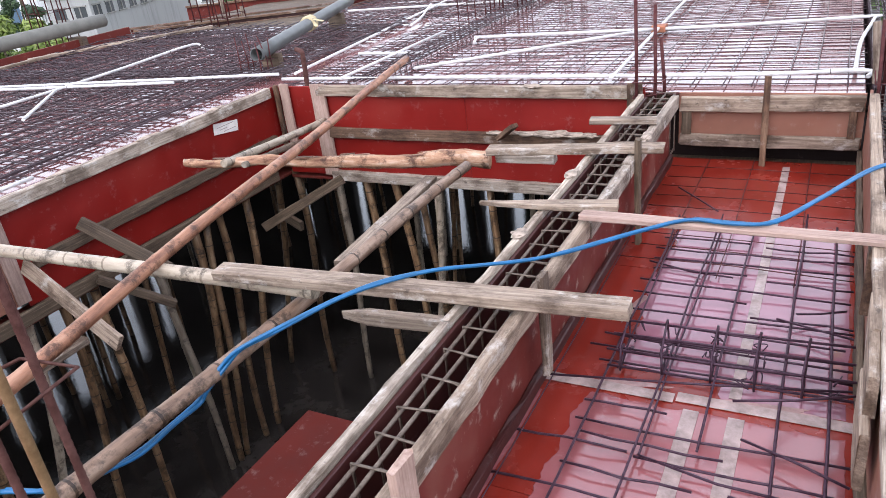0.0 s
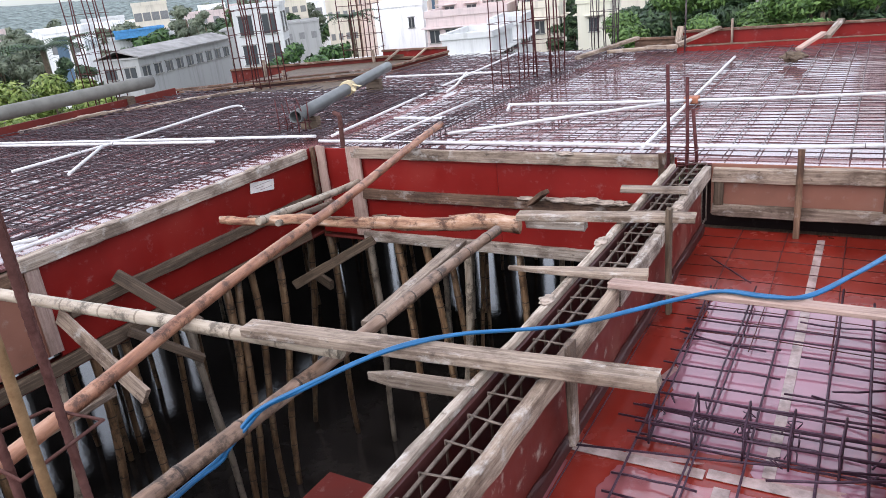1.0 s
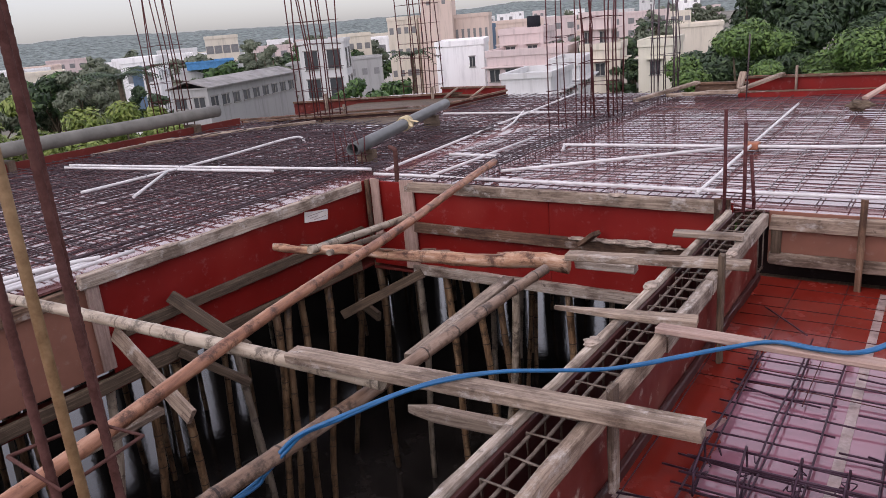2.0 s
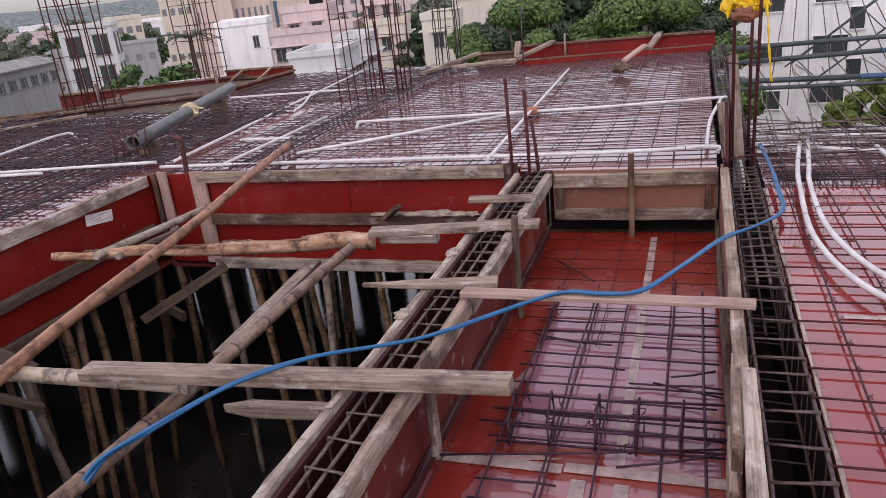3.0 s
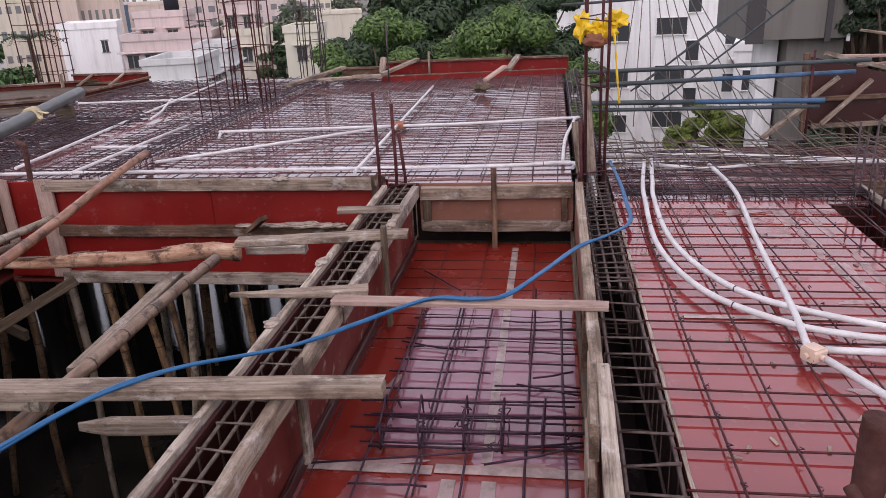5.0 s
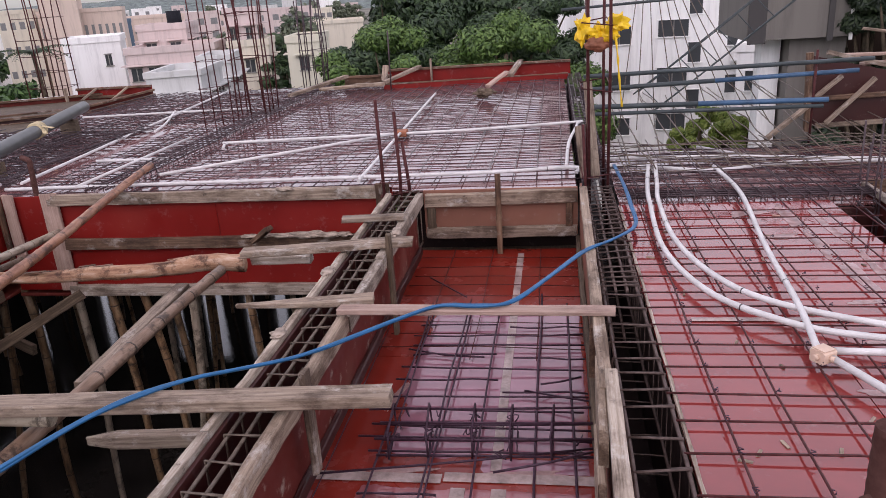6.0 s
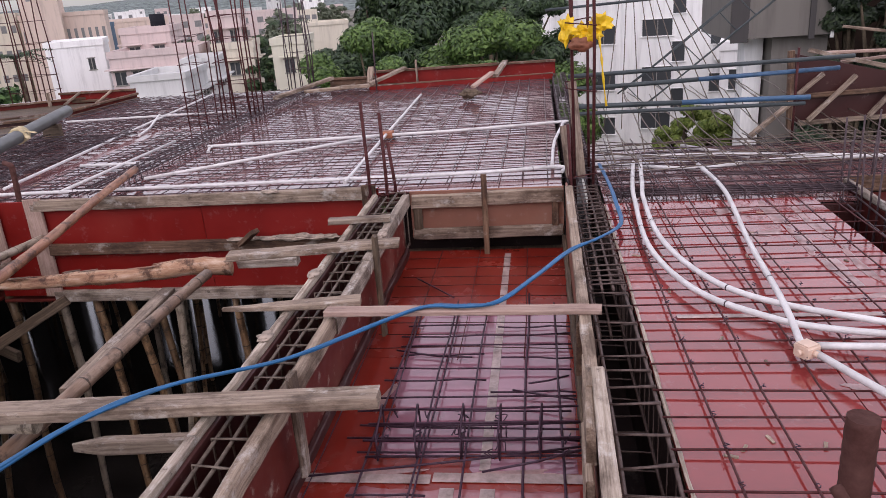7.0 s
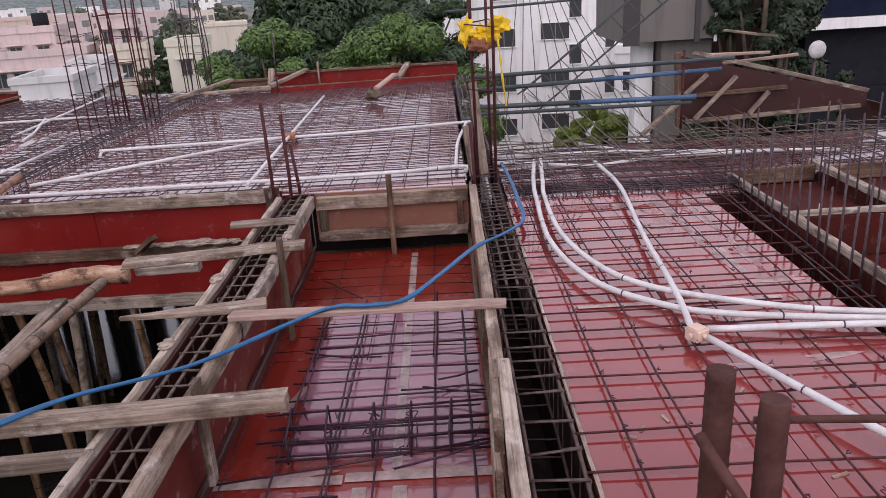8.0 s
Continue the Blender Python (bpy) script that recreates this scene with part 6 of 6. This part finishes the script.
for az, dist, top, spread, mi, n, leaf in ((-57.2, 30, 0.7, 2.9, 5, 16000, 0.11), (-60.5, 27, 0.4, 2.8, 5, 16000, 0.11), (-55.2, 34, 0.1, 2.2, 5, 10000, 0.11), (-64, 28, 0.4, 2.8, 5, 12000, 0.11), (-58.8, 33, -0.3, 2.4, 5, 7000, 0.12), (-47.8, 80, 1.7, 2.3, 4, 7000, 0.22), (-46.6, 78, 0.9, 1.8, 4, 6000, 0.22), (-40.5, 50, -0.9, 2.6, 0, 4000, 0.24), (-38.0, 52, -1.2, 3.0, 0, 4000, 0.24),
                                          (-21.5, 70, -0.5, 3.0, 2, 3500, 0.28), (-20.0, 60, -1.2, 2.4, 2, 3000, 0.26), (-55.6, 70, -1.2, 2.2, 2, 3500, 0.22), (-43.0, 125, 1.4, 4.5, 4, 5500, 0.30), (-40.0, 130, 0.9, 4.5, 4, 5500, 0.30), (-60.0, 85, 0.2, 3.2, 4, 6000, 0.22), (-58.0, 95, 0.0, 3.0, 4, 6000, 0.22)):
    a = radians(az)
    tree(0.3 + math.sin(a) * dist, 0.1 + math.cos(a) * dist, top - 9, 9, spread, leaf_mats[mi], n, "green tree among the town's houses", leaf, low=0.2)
for az, dist, top in ((-57.3, 48, 1.0), (-18.6, 75, 0.6), (-36.5, 62, 0.2), (-55.5, 75, 0.6)):
    a = radians(az)
    palm(0.3 + math.sin(a) * dist, 0.1 + math.cos(a) * dist, top - 12, 11, "coconut palm among the town's houses")

# houses round the site, from right to left
house(-18.6, 55, 2.3, 5, -0.9, YELLOW, "low pale yellow house behind the trees", cols=1, rows=2, turn=-10, win=(0.7, 0.9))
house(-15.7, 72, 4.2, 5, -0.55, CREAM, "plain cream wall of a house behind the trees", cols=0, rows=0, parapet=0.3)
house(-22.5, 60, 3.0, 5, -1.15, CREAM, "cream tower house beside the column bars", cols=1, rows=3, turn=-8, win=(0.7, 0.9))
house(-22.8, 60.4, 2.35, 4, 1.2, PINK, "pink top storey of the cream tower house", cols=2, rows=1, turn=-8, win=(0.5, 0.8), base=-1.7)
house(-28.2, 66, 3.8, 6, 0.35, PINK, "pink house with a flat roof terrace", cols=2, rows=3, turn=-12, tank=True, win=(0.8, 1.0))
house(-27.9, 60, 6.4, 6, -1.1, PINK, "wide pale pink house with a balcony", cols=5, rows=2, turn=-12, win=(0.8, 0.9))
house(-28.0, 40, 2.7, 5, -1.45, DINGY, "low white house with a dark-streaked parapet", cols=3, rows=2, turn=-16, win=(0.6, 0.3), parapet=0.3)
house(-25.1, 47, 1.9, 5, -1.3, DINGY, "low white house with a plain parapet", cols=2, rows=1, turn=-10, win=(0.5, 0.3))
house(-32.8, 70, 4.4, 7, -0.35, WHITE, "white flats with an outside stair", cols=2, rows=3, turn=-6, win=(0.5, 0.9), sill=False, skip=((0, 0), (0, 1), (0, 2)))
house(-34.3, 106, 4.2, 7, 5.6, PEACH, "tall peach-coloured stair tower of flats", cols=2, rows=1, turn=-6, win=(0.5, 0.5), sill=False)
house(-33.1, 108, 9.8, 8, 2.1, PEACH, "peach-coloured flats with a row of windows", cols=12, rows=1, turn=-6, win=(0.35, 1.3), first=1.5, sill=False)
house(-36.9, 112, 4.3, 8, 2.5, CREAM, "cream flats with balconies", cols=4, rows=3, turn=-6, win=(0.6, 0.9))
house(-30.4, 118, 1.5, 6, 0.4, SLATE, "narrow slate-blue house among pink ones", cols=1, rows=2, win=(0.5, 0.6))
house(-43.0, 56, 3.3, 4, 0.9, DINGY, "narrow unfinished white house with open storeys", cols=2, rows=4, turn=-8, win=(0.95, 1.3), storey=2.0, first=0.5, sill=False, parapet=0.25)
house(-42.2, 86, 10.6, 6, -1.7, GREY, "long grey flat-roofed building among trees", cols=8, rows=1, turn=-4, win=(0.6, 0.7), sill=False, parapet=0.2)
house(-40.5, 120, 5.0, 8, 0.7, CREAM, "pale cream flats farther off in the town", cols=4, rows=2, win=(0.8, 0.9))
house(-36.5, 44, 6.0, 5, -2.9, DINGY, "low white house behind the forms", cols=4, rows=1, turn=-14, win=(0.9, 0.4))
shed = house(-48.1, 60.4, 12.8, 3.0, -1.6, GREY, "long grey shed with a row of square windows", cols=9, rows=1, turn=59, win=(0.85, 0.68), first=0.55, roof=concrete, sill=False, parapet=0.12)
part("pitched_roof", rings_to_mesh([[Vector((x, -0.35, 12.42)), Vector((x, 1.5, 12.95)), Vector((x, 3.3, 12.42)), Vector((x, 3.3, 12.34)), Vector((x, 1.5, 12.85)), Vector((x, -0.35, 12.34))] for x in (-6.6, 6.6)]), concrete, shed, "grey sheet roof of the shed")
house(-51.0, 95, 9.0, 9, -1.4, DINGY, "white house with bright blue roof sheets", cols=5, rows=3, roof=blue_sheet, turn=-10)
house(-51.0, 94, 5.4, 4, -0.75, blue_sheet, "bright blue sheet roof over a white house", cols=1, rows=0, parapet=0.2, base=-1.7)
house(-55.8, 80, 3.4, 8, 0.5, WHITE, "white house with a blue band among trees", cols=2, rows=3, turn=-10, win=(0.7, 0.9))
house(-56.0, 77, 0.9, 1.0, -0.3, SLATE, "slate-blue stair front of a white house", cols=1, rows=0)
house(-50.0, 125, 5.0, 8, 2.1, CREAM, "beige flats on the skyline", cols=4, rows=3)
house(-62.0, 130, 7.0, 8, -1.0, CREAM, "cream house among trees", cols=4, rows=2)
frng = random.Random(5)
for i in range(34):
    az, dist = -64 + 48 * i / 34 + frng.uniform(-1, 1), frng.uniform(130, 330)
    house(az, dist, frng.uniform(8, 18), 10, 1.5 - dist * math.tan(radians(frng.uniform(0.3, 1.1))), frng.choice((DINGY, WHITE, CREAM, PINK, PEACH)), "small far-off white or pale house of the town", cols=4, rows=2, win=(1.5, 1.4), sill=False)
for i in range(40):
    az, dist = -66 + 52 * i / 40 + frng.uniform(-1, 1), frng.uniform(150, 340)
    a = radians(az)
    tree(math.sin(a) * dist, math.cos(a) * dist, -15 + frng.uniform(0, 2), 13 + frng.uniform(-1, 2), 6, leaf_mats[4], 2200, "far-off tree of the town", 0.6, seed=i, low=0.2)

for i in range(30):
    az, dist = -65 + 27 * i / 30 + frng.uniform(-0.8, 0.8), frng.uniform(88, 150)
    a = radians(az)
    tree(math.sin(a) * dist, math.cos(a) * dist, -12, 12 + 1.5 - dist * math.tan(radians(frng.uniform(0.5, 1.7))), frng.uniform(3.0, 4.6), leaf_mats[frng.choice((0, 2, 4))], 3600, "leafy tree between the town's roofs", 0.36, seed=70 + i, low=0.35)
for i in range(26):
    az, dist = -34 + 20 * i / 26 + frng.uniform(-0.6, 0.6), frng.uniform(360, 620)
    top = 1.5 + dist * math.tan(radians(frng.uniform(-0.9, 0.35)))
    house(az, dist, frng.uniform(6, 13), 9, top, frng.choice((WHITE, WHITE, DINGY, PINK)), "tiny white house on the far slope", cols=2, rows=1, win=(1.6, 1.4), sill=False, base=min(-14.0, top - 9))

# hills on the skyline
verts, faces = [], []
N = 360
for i in range(N + 1):
    a = radians(-110 + 160 * i / N)
    h = 15 + 9 * noise.noise(Vector((i * 0.03, 0, 0))) + 4 * noise.noise(Vector((i * 0.1, 4, 0))) + 2.5 * noise.noise(Vector((i * 0.57, 9, 0)))
    for r, z in ((900, -14), (1050, h * 0.6), (1200, h), (1450, -14)):
        verts.append((math.sin(a) * r, math.cos(a) * r, z))
for i in range(N):
    for j in range(3):
        b = i * 4 + j
        faces.append((b, b + 4, b + 5, b + 1))
# hill colour lightened to hold the haze of distance
hazed_hill_mat = plain("hazed_wooded_hill", (0.15, 0.185, 0.175), 0.95, 0.34, 0.16, bump=0.0)
tagged(part("hills", mesh_from(verts, faces, True), hazed_hill_mat), "low wooded hills on the horizon", "hills", kind="structure")
